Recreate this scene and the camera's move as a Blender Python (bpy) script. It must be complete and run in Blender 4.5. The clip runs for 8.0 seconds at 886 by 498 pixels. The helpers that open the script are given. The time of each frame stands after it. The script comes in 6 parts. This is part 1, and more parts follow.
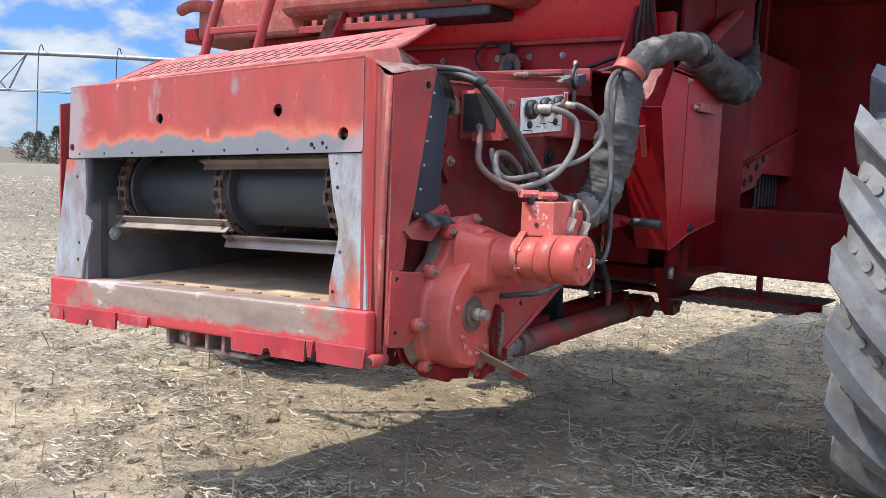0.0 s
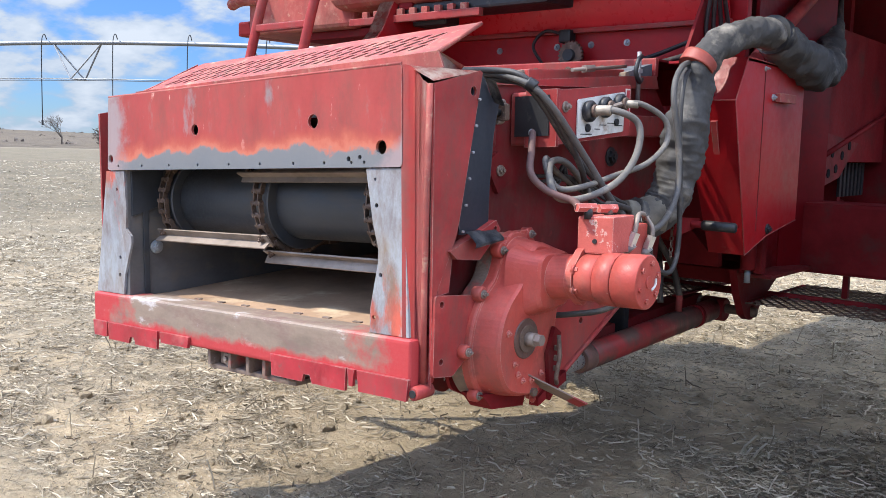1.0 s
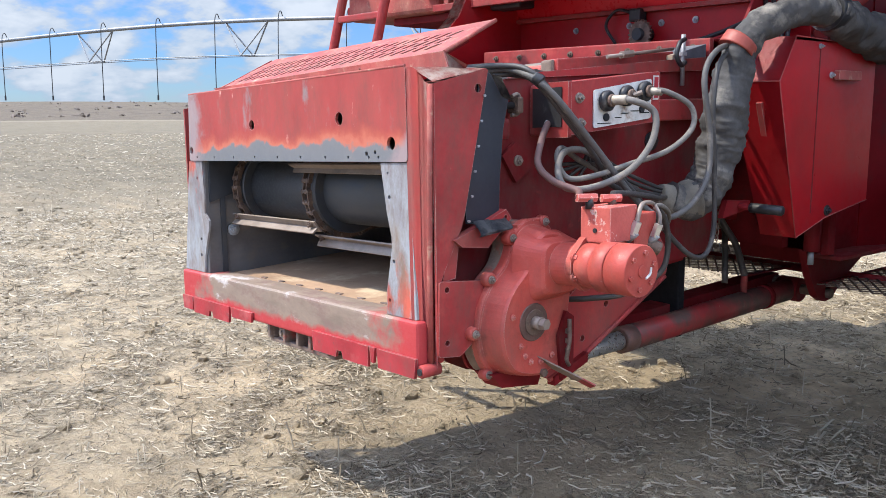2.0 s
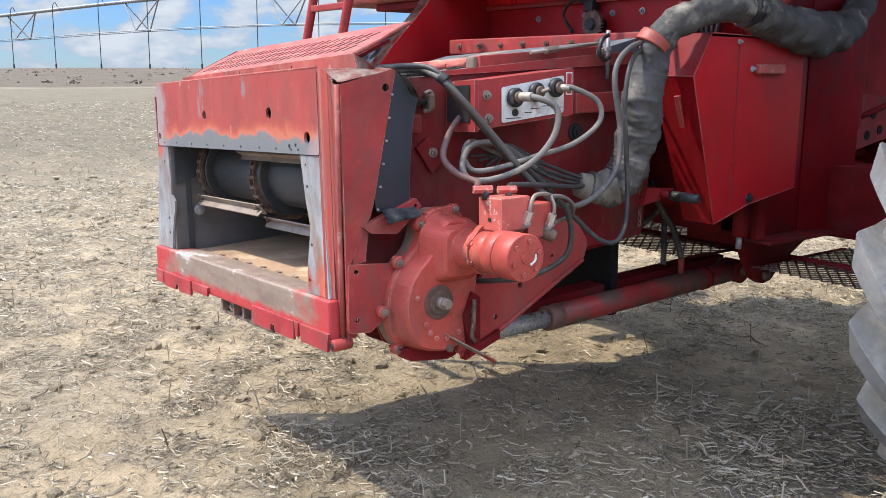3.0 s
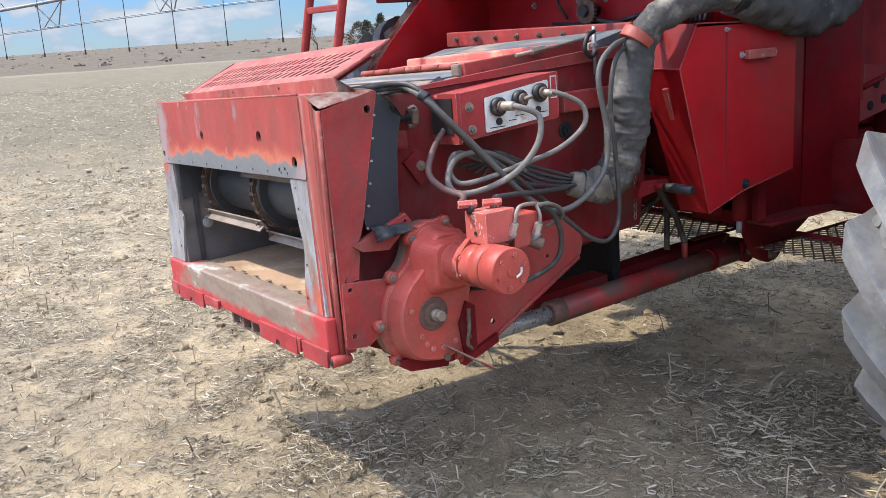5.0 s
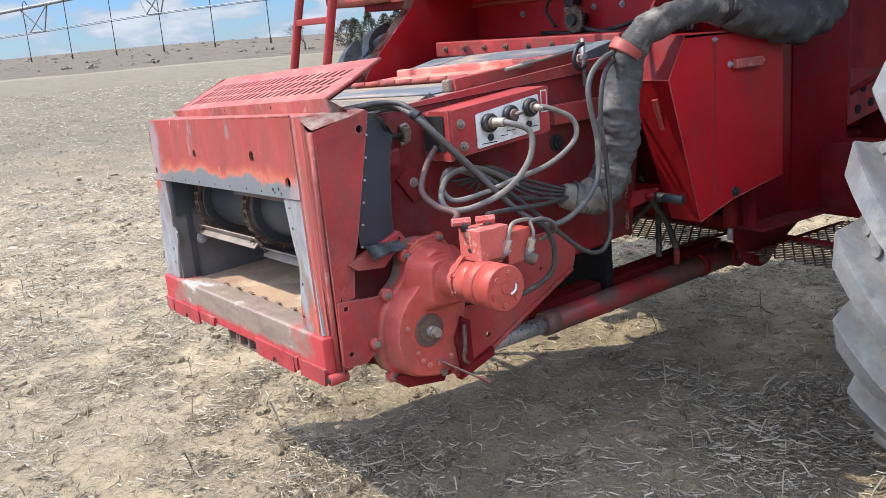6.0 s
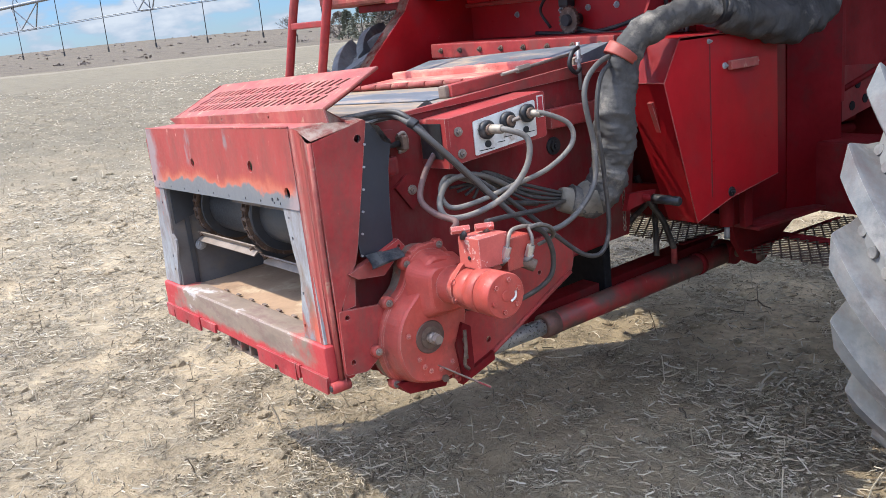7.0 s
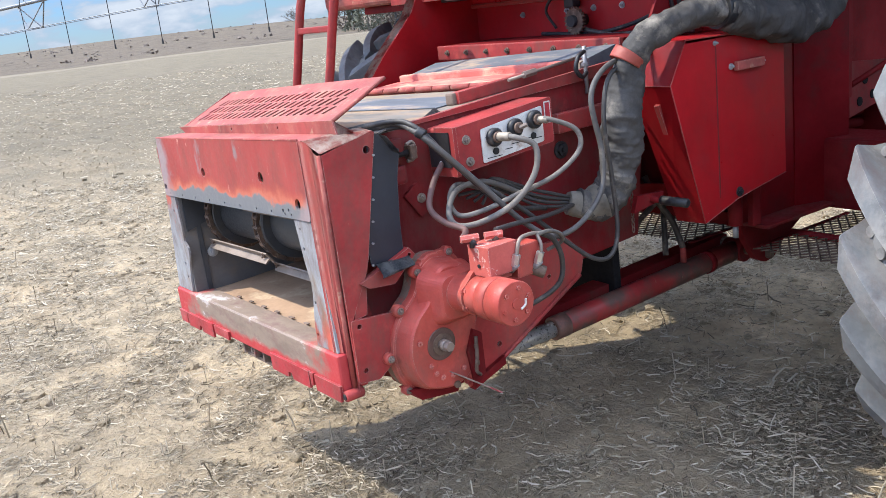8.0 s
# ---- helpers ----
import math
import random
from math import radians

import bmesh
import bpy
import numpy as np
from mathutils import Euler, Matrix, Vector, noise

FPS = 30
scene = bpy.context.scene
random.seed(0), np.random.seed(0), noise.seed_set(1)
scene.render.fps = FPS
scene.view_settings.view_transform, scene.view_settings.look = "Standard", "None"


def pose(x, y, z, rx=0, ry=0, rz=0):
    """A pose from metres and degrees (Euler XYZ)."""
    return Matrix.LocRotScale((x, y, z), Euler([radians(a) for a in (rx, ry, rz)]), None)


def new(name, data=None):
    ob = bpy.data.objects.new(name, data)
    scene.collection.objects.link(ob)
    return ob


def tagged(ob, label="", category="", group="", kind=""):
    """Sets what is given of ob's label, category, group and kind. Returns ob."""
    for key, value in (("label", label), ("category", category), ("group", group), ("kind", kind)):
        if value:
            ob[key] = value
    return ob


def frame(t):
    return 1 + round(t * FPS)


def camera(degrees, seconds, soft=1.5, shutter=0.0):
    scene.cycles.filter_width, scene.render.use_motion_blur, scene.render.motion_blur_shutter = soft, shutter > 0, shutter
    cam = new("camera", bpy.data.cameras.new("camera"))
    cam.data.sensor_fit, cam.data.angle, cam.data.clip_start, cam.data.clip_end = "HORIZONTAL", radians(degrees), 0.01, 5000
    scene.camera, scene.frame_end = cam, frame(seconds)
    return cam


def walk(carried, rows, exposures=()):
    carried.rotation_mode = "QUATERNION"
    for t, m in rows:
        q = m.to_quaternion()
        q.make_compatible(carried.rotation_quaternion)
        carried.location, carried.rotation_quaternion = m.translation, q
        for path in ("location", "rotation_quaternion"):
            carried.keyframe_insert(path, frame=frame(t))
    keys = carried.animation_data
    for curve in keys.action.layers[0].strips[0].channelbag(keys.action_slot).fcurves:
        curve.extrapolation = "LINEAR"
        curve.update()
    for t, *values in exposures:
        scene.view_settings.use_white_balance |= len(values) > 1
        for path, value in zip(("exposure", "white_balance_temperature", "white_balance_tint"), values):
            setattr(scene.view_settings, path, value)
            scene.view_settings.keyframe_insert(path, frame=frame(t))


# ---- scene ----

# ================= camera =================
cam = camera(52.2, 8.0, soft=0.75)
# seconds, x, y, z, yaw to the left of +y, pitch, roll
PATH = [
    (0.0, 2.256, -1.817, 1.204, 35.52, -4.91, 2.83),
    (0.5, 2.160, -1.693, 1.269, 36.82, -5.46, 2.10),
    (1.0, 2.177, -1.614, 1.301, 40.05, -6.58, 1.54),
    (1.5, 2.352, -1.501, 1.319, 46.27, -7.60, 1.54),
    (1.7, 2.432, -1.461, 1.345, 48.28, -8.21, 0.84),
    (2.8, 2.923, -1.306, 1.470, 53.86, -10.37, 0.06),
    (3.0, 2.979, -1.242, 1.478, 53.79, -11.03, 0.24),
    (3.5, 3.045, -1.147, 1.523, 54.89, -13.16, -0.36),
    (4.0, 3.068, -1.125, 1.565, 55.93, -13.53, -1.96),
    (4.5, 3.084, -1.127, 1.607, 56.45, -13.48, -3.01),
    (6.0, 3.086, -1.133, 1.711, 55.97, -13.86, -4.67),
    (6.5, 3.087, -1.131, 1.741, 55.80, -14.01, -5.25),
    (7.0, 3.086, -1.140, 1.765, 55.77, -14.47, -5.53),
    (7.5, 3.084, -1.144, 1.792, 55.99, -14.86, -5.99),
    (8.0, 3.096, -1.141, 1.825, 56.46, -15.05, -6.66),
]
walk(cam, [(t, pose(x, y, z, 0, 0, yaw) @ pose(0, 0, 0, 90 + pitch) @ pose(0, 0, 0, 0, 0, roll)) for t, x, y, z, yaw, pitch, roll in PATH],
     [(0.0, 1.16, 6080, 10), (1.7, 1.16, 6080, 10), (3.5, 1.12, 6340, 10), (4.5, 1.12, 6300, 10), (8.0, 1.18, 6080, 10)])

# ================= light =================
SUN_WAY = Vector((0.45, 0.56, -1.0)).normalized()      # the way the sunlight goes
SUN_POWER, SKY_POWER = 2.75, 0.15
sun = new("sun", bpy.data.lights.new("sun", "SUN"))
sun.data.energy, sun.data.angle, sun.data.color = SUN_POWER, radians(0.53), (1.0, 0.91, 0.75)
sun.matrix_world = SUN_WAY.to_track_quat("-Z", "Y").to_matrix().to_4x4()

world = bpy.data.worlds.new("world")
scene.world = world
world.use_nodes = True


def node(tree, kind, x=0, y=0, **given):
    n = tree.nodes.new(kind)
    n.location = x, y
    for key, value in given.items():
        setattr(n, key, value)
    return n


def ramp(tree, fac, stops, ease="LINEAR"):
    n = node(tree, "ShaderNodeValToRGB")
    n.color_ramp.interpolation = ease
    while len(n.color_ramp.elements) < len(stops):
        n.color_ramp.elements.new(0.5)
    for e, (p, c) in zip(n.color_ramp.elements, stops):
        e.position = p
        e.color = (*c, 1) if len(c) == 3 else c
    tree.links.new(fac, n.inputs[0])
    return n.outputs[0]


def grey(v):
    return (v, v, v)


def sky_nodes():
    t = world.node_tree
    t.nodes.clear()
    out = node(t, "ShaderNodeOutputWorld")
    bg = node(t, "ShaderNodeBackground")
    sky = node(t, "ShaderNodeTexSky", sky_type="NISHITA", sun_disc=False)
    sky.sun_elevation = math.asin(-SUN_WAY.z)
    sky.sun_rotation = math.atan2(-SUN_WAY.x, -SUN_WAY.y)
    sky.dust_density, sky.air_density, sky.ozone_density = 0.0, 1.0, 5.0
    bg.inputs[1].default_value = SKY_POWER
    # fair-weather cumulus on a flat layer overhead
    co = node(t, "ShaderNodeTexCoord")
    sep = node(t, "ShaderNodeSeparateXYZ")
    t.links.new(co.outputs["Generated"], sep.inputs[0])
    up = node(t, "ShaderNodeMath", operation="MAXIMUM")
    t.links.new(sep.outputs[2], up.inputs[0])
    up.inputs[1].default_value = 0.0
    lift = node(t, "ShaderNodeMath", operation="ADD")
    t.links.new(up.outputs[0], lift.inputs[0])
    lift.inputs[1].default_value = 0.42
    flat = node(t, "ShaderNodeVectorMath", operation="DIVIDE")
    t.links.new(co.outputs["Generated"], flat.inputs[0])
    t.links.new(lift.outputs[0], flat.inputs[1])
    noise_a = node(t, "ShaderNodeTexNoise")
    noise_a.inputs["Scale"].default_value = 7.5
    noise_a.inputs["Detail"].default_value = 7
    noise_a.inputs["Roughness"].default_value = 0.52
    t.links.new(flat.outputs[0], noise_a.inputs["Vector"])
    mask = ramp(t, noise_a.outputs[0], [(0.425, grey(0)), (0.555, grey(1))])
    tone = ramp(t, noise_a.outputs[0], [(0.48, (4.8, 5.4, 6.2)), (0.66, (7.0, 7.2, 7.5))])
    # clear air deepens towards the horizon, and far clouds pale with it
    def fade(colour, stops):
        deep = node(t, "ShaderNodeMix", data_type="RGBA", blend_type="MULTIPLY")
        deep.inputs[0].default_value = 1.0
        t.links.new(colour, deep.inputs[6])
        t.links.new(ramp(t, up.outputs[0], stops), deep.inputs[7])
        return deep.outputs[2]

    mix = node(t, "ShaderNodeMix", data_type="RGBA")
    t.links.new(mask, mix.inputs[0])
    t.links.new(fade(sky.outputs[0], [(0.0, (0.19, 0.262, 0.39)), (0.18, (0.245, 0.325, 0.49)), (0.65, (2.14, 2.08, 2.08))]), mix.inputs[6])
    t.links.new(fade(tone, [(0.0, (0.305, 0.32, 0.335)), (0.18, (0.37, 0.38, 0.395)), (0.65, (2.14, 2.08, 2.08))]), mix.inputs[7])
    t.links.new(mix.outputs[2], bg.inputs[0])
    t.links.new(bg.outputs[0], out.inputs[0])


sky_nodes()


# ================= materials =================
def material(name, base, rough=0.6, metal=0.0, bump=0.2, bump_scale=60.0, vary=0.25, vary_scale=3.0, coat=0.0, layers=(), spec=0.5, streak=None, grime=0.0, edge=None):
    """Base colour varied at two scales, then layers of (colour, noise scale, from, to, roughness) laid over it in patches."""
    m = bpy.data.materials.new(name)
    m.use_nodes = True
    t = m.node_tree
    b = t.nodes["Principled BSDF"]
    geo = node(t, "ShaderNodeNewGeometry")
    place = geo.outputs["Position"]
    if streak:
        mp = node(t, "ShaderNodeVectorMath", operation="MULTIPLY")
        mp.inputs[1].default_value = streak
        t.links.new(place, mp.inputs[0])
        place_s = mp.outputs[0]
    else:
        place_s = place

    def noise_of(scale, detail=5.0, rough_=0.6, where=None):
        n = node(t, "ShaderNodeTexNoise")
        n.inputs["Scale"].default_value = scale
        n.inputs["Detail"].default_value = detail
        n.inputs["Roughness"].default_value = rough_
        t.links.new(where or place, n.inputs["Vector"])
        return n.outputs[0]

    big = noise_of(vary_scale, where=place_s)
    fine = noise_of(vary_scale * 14)
    dark = tuple(c * (1 - vary) for c in base)
    light = tuple(min(1, c * (1 + vary * 0.7) + 0.01 * vary) for c in base)
    col = ramp(t, big, [(0.3, dark), (0.5, base), (0.72, light)])
    mul = node(t, "ShaderNodeMix", data_type="RGBA", blend_type="MULTIPLY")
    mul.inputs[0].default_value = min(1.0, vary * 1.6)
    t.links.new(col, mul.inputs[6])
    t.links.new(ramp(t, fine, [(0.3, grey(0.72)), (0.65, grey(1.0))]), mul.inputs[7])
    col = mul.outputs[2]
    rgh = ramp(t, fine, [(0.25, grey(max(0.05, rough - 0.1))), (0.75, grey(min(1, rough + 0.12)))])
    for lc, scale, lo, hi, lr in layers:
        mask = ramp(t, noise_of(scale, 7, 0.65, place_s), [(lo, grey(0)), (hi, grey(1))])
        mx = node(t, "ShaderNodeMix", data_type="RGBA")
        t.links.new(mask, mx.inputs[0])
        t.links.new(col, mx.inputs[6])
        mx.inputs[7].default_value = (*lc, 1)
        col = mx.outputs[2]
        mr = node(t, "ShaderNodeMix", data_type="RGBA")
        t.links.new(mask, mr.inputs[0])
        t.links.new(rgh, mr.inputs[6])
        mr.inputs[7].default_value = (lr, lr, lr, 1)
        rgh = mr.outputs[2]
    if edge:
        # paint rubbed off along sharp edges
        bev = node(t, "ShaderNodeBevel", samples=4)
        bev.inputs["Radius"].default_value = 0.0035
        dot = node(t, "ShaderNodeVectorMath", operation="DOT_PRODUCT")
        t.links.new(bev.outputs[0], dot.inputs[0])
        t.links.new(geo.outputs["Normal"], dot.inputs[1])
        sharp = ramp(t, dot.outputs["Value"], [(0.86, grey(1)), (0.97, grey(0))])
        some = node(t, "ShaderNodeMath", operation="MULTIPLY")
        t.links.new(sharp, some.inputs[0])
        t.links.new(ramp(t, noise_of(17, 6, 0.7), [(0.40, grey(0)), (0.58, grey(1))]), some.inputs[1])
        me_ = node(t, "ShaderNodeMix", data_type="RGBA")
        t.links.new(some.outputs[0], me_.inputs[0])
        t.links.new(col, me_.inputs[6])
        me_.inputs[7].default_value = (*edge, 1)
        col = me_.outputs[2]
    if grime:
        # oily dirt in vertical runs and blotches
        run = node(t, "ShaderNodeVectorMath", operation="MULTIPLY")
        run.inputs[1].default_value = (1.0, 1.0, 0.4)
        t.links.new(place, run.inputs[0])
        dirt = node(t, "ShaderNodeMix", data_type="RGBA")
        t.links.new(ramp(t, noise_of(5.5, 10, 0.78, run.outputs[0]), [(0.46, grey(0)), (0.64, grey(grime))]), dirt.inputs[0])
        t.links.new(col, dirt.inputs[6])
        dirt.inputs[7].default_value = (0.13, 0.072, 0.058, 1)
        col = dirt.outputs[2]
    t.links.new(col, b.inputs["Base Color"])
    t.links.new(rgh, b.inputs["Roughness"])
    b.inputs["Metallic"].default_value = metal
    b.inputs["Specular IOR Level"].default_value = spec
    b.inputs["Coat Weight"].default_value = coat
    b.inputs["Coat Roughness"].default_value = 0.12
    if bump:
        bp = node(t, "ShaderNodeBump")
        bp.inputs["Strength"].default_value = bump
        bp.inputs["Distance"].default_value = 0.004
        t.links.new(noise_of(bump_scale, 4), bp.inputs["Height"])
        t.links.new(bp.outputs[0], b.inputs["Normal"])
    return m


DUST = (0.42, 0.32, 0.22)
RED_GLOSS = material("red gloss paint", (0.36, 0.010, 0.015), 0.36, bump=0.06, bump_scale=9, vary=0.25, vary_scale=2.5, coat=0.0, spec=0.22,
                     layers=[((0.24, 0.022, 0.026), 4, 0.52, 0.75, 0.5), ((0.32, 0.06, 0.05), 14, 0.68, 0.82, 0.7), ((0.52, 0.42, 0.36), 130, 0.72, 0.75, 0.9)], grime=0.12)
# Panel red brightened for light bounced up from the ground.
RED_PANEL = material("glossy red panel paint brightened for bounce light", (0.55, 0.014, 0.024), 0.3, bump=0.05, bump_scale=7, vary=0.2, vary_scale=2, coat=0.3, layers=[((0.36, 0.02, 0.026), 3, 0.55, 0.75, 0.4)])
RED = material("red machine paint", (0.31, 0.038, 0.037), 0.5, bump=0.12, bump_scale=30, vary=0.32, vary_scale=4, spec=0.2,
               layers=[((0.42, 0.080, 0.065), 7, 0.52, 0.80, 0.7), ((0.17, 0.036, 0.030), 9, 0.61, 0.76, 0.8), (DUST, 30, 0.70, 0.82, 0.9)], grime=0.6, edge=(0.40, 0.30, 0.26))
# Red darkened for parts in shade; the brown layer is grime.
RED_DARK = material("grimy red paint darkened for shade", (0.17, 0.012, 0.015), 0.6, bump=0.15, bump_scale=25, vary=0.35, vary_scale=5, spec=0.1,
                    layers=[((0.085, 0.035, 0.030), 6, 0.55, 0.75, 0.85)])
RED_FADED = material("sun-faded red paint", (0.34, 0.076, 0.066), 0.6, bump=0.15, bump_scale=40, vary=0.26, vary_scale=6, spec=0.15,
                     layers=[((0.42, 0.165, 0.125), 9, 0.48, 0.72, 0.8), ((0.24, 0.075, 0.058), 12, 0.60, 0.74, 0.8), ((0.46, 0.32, 0.22), 22, 0.58, 0.76, 0.9)], grime=0.5, edge=(0.50, 0.38, 0.31))
RED_FRESH = material("bright red paint", (0.36, 0.024, 0.034), 0.45, bump=0.1, vary=0.25, vary_scale=9,
                     layers=[((0.16, 0.09, 0.08), 22, 0.62, 0.72, 0.8), ((0.55, 0.16, 0.15), 6, 0.55, 0.75, 0.6)], grime=0.5, edge=(0.40, 0.30, 0.26))
CAST = material("red painted casting", (0.42, 0.066, 0.050), 0.43, bump=0.18, bump_scale=160, vary=0.24, vary_scale=9, spec=0.3,
                layers=[((0.46, 0.10, 0.075), 11, 0.52, 0.72, 0.8), ((0.16, 0.055, 0.04), 6, 0.57, 0.70, 0.85), ((0.62, 0.40, 0.33), 34, 0.68, 0.73, 0.7)], grime=0.45, edge=(0.56, 0.30, 0.25))
# Dirty red paint; its base is darkened for shade on the feeder side.
RED_SIDE = material("dirty red side sheet with shade in its base", (0.185, 0.012, 0.016), 0.55, bump=0.1, bump_scale=20, vary=0.32, vary_scale=4, spec=0.18,
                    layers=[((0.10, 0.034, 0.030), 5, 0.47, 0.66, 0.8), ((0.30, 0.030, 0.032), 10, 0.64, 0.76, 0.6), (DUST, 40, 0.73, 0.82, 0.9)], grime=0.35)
# Side wall red with the overhang's shade put into its base.
RED_DEEP = material("side wall red darkened for shade", (0.17, 0.006, 0.010), 0.4, bump=0.06, bump_scale=12, vary=0.3, vary_scale=3, spec=0.15,
                    layers=[((0.08, 0.016, 0.016), 5, 0.52, 0.72, 0.6)])
WALL = material("scoured dark steel", (0.155, 0.15, 0.15), 0.5, 0.3, bump=0.1, vary=0.3, vary_scale=6, layers=[((0.26, 0.21, 0.16), 7, 0.52, 0.70, 0.85)], streak=(1, 0.5, 1))
BARREL = material("oily red cylinder paint", (0.23, 0.020, 0.021), 0.42, bump=0.08, vary=0.3, vary_scale=5, spec=0.4,
                  layers=[((0.085, 0.050, 0.040), 3.2, 0.44, 0.56, 0.6), ((0.30, 0.22, 0.16), 18, 0.64, 0.76, 0.9)])
GRIME = material("caked brown grime", (0.21, 0.155, 0.125), 0.85, spec=0.2, bump=0.5, bump_scale=90, vary=0.35, vary_scale=12,
                 layers=[((0.38, 0.08, 0.065), 9, 0.55, 0.68, 0.7), ((0.36, 0.30, 0.24), 16, 0.62, 0.74, 0.9)])
CHIPPED = material("chipped pale red paint", (0.46, 0.105, 0.085), 0.5, spec=0.2, bump=0.3, bump_scale=120, vary=0.2, vary_scale=12,
                   layers=[((0.62, 0.46, 0.41), 26, 0.57, 0.62, 0.6), ((0.16, 0.08, 0.06), 26, 0.60, 0.66, 0.7)], edge=(0.62, 0.48, 0.43))
RED_DECK = material("dusty pinkish red deck paint", (0.56, 0.15, 0.125), 0.65, bump=0.15, bump_scale=40, vary=0.22, vary_scale=6, spec=0.12, streak=(0.5, 1.4, 1),
                    layers=[((0.58, 0.34, 0.26), 7, 0.45, 0.66, 0.85), ((0.56, 0.42, 0.29), 14, 0.54, 0.70, 0.95), ((0.30, 0.09, 0.07), 16, 0.64, 0.74, 0.8)])
RED_FOLD = material("red paint rubbed along a fold", (0.33, 0.038, 0.036), 0.5, bump=0.12, bump_scale=40, vary=0.25, vary_scale=5, spec=0.3, streak=(1.6, 1.6, 0.28), grime=0.5,
                    layers=[((0.38, 0.085, 0.062), 5, 0.58, 0.68, 0.6), ((0.30, 0.24, 0.20), 6, 0.60, 0.70, 0.7)])
CUFF = material("dusty grey wrapped cuff", (0.19, 0.168, 0.135), 0.85, bump=0.5, bump_scale=50, vary=0.35, vary_scale=12)
STEEL = material("bare worn steel", (0.38, 0.40, 0.42), 0.5, 0.4, bump=0.12, bump_scale=50, vary=0.25, vary_scale=8, streak=(1, 1, 0.35),
                 layers=[((0.27, 0.16, 0.09), 12, 0.58, 0.76, 0.85), (DUST, 20, 0.62, 0.80, 0.9)], grime=0.5)
BRIGHT = material("bright steel", (0.62, 0.61, 0.58), 0.35, 0.8, bump=0.1, vary=0.2, vary_scale=20)
ROD = material("chromed rod", (0.55, 0.545, 0.53), 0.3, 0.7, bump=0.04, vary=0.12, vary_scale=6, layers=[(DUST, 7, 0.58, 0.75, 0.8)])
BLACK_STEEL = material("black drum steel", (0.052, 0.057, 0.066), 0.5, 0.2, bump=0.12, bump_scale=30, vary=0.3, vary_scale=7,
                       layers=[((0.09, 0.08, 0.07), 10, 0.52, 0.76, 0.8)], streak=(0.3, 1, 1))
RUST = material("rusty chain steel", (0.15, 0.10, 0.075), 0.7, 0.35, bump=0.35, bump_scale=140, vary=0.4, vary_scale=30,
                layers=[((0.30, 0.24, 0.19), 40, 0.56, 0.74, 0.6)])
SLAT = material("worn slat steel", (0.25, 0.20, 0.165), 0.55, 0.3, bump=0.2, bump_scale=80, vary=0.3, vary_scale=12)
DUSTY = material("dust-covered steel floor", (0.39, 0.26, 0.17), 0.9, spec=0.15, bump=0.25, bump_scale=70, vary=0.25, vary_scale=5,
                 layers=[((0.52, 0.40, 0.27), 4, 0.55, 0.66, 0.95), ((0.20, 0.11, 0.068), 14, 0.62, 0.76, 0.8)])
DECK = material("dusty bare deck steel", (0.19, 0.175, 0.160), 0.95, spec=0.04, bump=0.1, vary=0.25, vary_scale=5,
                layers=[((0.30, 0.215, 0.145), 6, 0.42, 0.62, 0.9), ((0.30, 0.11, 0.075), 12, 0.66, 0.78, 0.8)], streak=(0.4, 1.6, 1))
DECK_STEEL = material("bluish worn deck steel", (0.14, 0.15, 0.17), 0.9, 0.0, spec=0.05, bump=0.1, vary=0.25, vary_scale=6, streak=(0.35, 1.5, 1),
                      layers=[((0.36, 0.27, 0.19), 6, 0.50, 0.66, 0.9), ((0.34, 0.10, 0.07), 13, 0.64, 0.74, 0.8)])
BLACK = material("black plastic", (0.018, 0.018, 0.02), 0.5, bump=0.2, vary=0.3, layers=[((0.14, 0.12, 0.10), 18, 0.58, 0.8, 0.9)])
FLAP = material("dark rubber flap", (0.017, 0.021, 0.030), 0.5, bump=0.2, bump_scale=20, vary=0.25, vary_scale=4,
                layers=[((0.09, 0.085, 0.08), 7, 0.60, 0.82, 0.8)], edge=(0.12, 0.12, 0.12))
OILY = material("oily brown grime", (0.11, 0.058, 0.045), 0.55, bump=0.3, bump_scale=80, vary=0.35, vary_scale=20, layers=[((0.20, 0.07, 0.055), 18, 0.55, 0.70, 0.6)])
HOSE = material("dusty grey hose", (0.155, 0.140, 0.124), 0.65, spec=0.3, bump=0.3, bump_scale=220, vary=0.25, vary_scale=14,
                layers=[((0.34, 0.29, 0.23), 16, 0.52, 0.75, 0.9)])
HOSE_DARK = material("black hydraulic hose", (0.045, 0.041, 0.039), 0.55, bump=0.2, bump_scale=200, vary=0.3, vary_scale=14,
                     layers=[((0.20, 0.17, 0.14), 14, 0.55, 0.8, 0.9)])
HOSE_MID = material("dark grey hose", (0.085, 0.078, 0.072), 0.6, bump=0.25, bump_scale=200, vary=0.3, vary_scale=14, layers=[((0.24, 0.21, 0.175), 15, 0.54, 0.76, 0.9)])
HOSE_RED = material("reddish dusty hose", (0.12, 0.062, 0.055), 0.65, bump=0.2, bump_scale=200, vary=0.3, vary_scale=14)
SLEEVE = material("grimy woven sleeve", (0.078, 0.074, 0.071), 0.7, bump=0.5, bump_scale=26, vary=0.45, vary_scale=9, spec=0.2,
                  layers=[((0.27, 0.245, 0.21), 7, 0.54, 0.70, 0.95)])
TYRE = material("dusty grey tyre rubber", (0.165, 0.172, 0.178), 0.8, spec=0.15, bump=0.3, bump_scale=60, vary=0.2, vary_scale=5,
                layers=[((0.26, 0.25, 0.235), 5, 0.48, 0.70, 0.95), ((0.11, 0.11, 0.115), 8, 0.55, 0.72, 0.7)], grime=0.4, edge=(0.34, 0.33, 0.31))
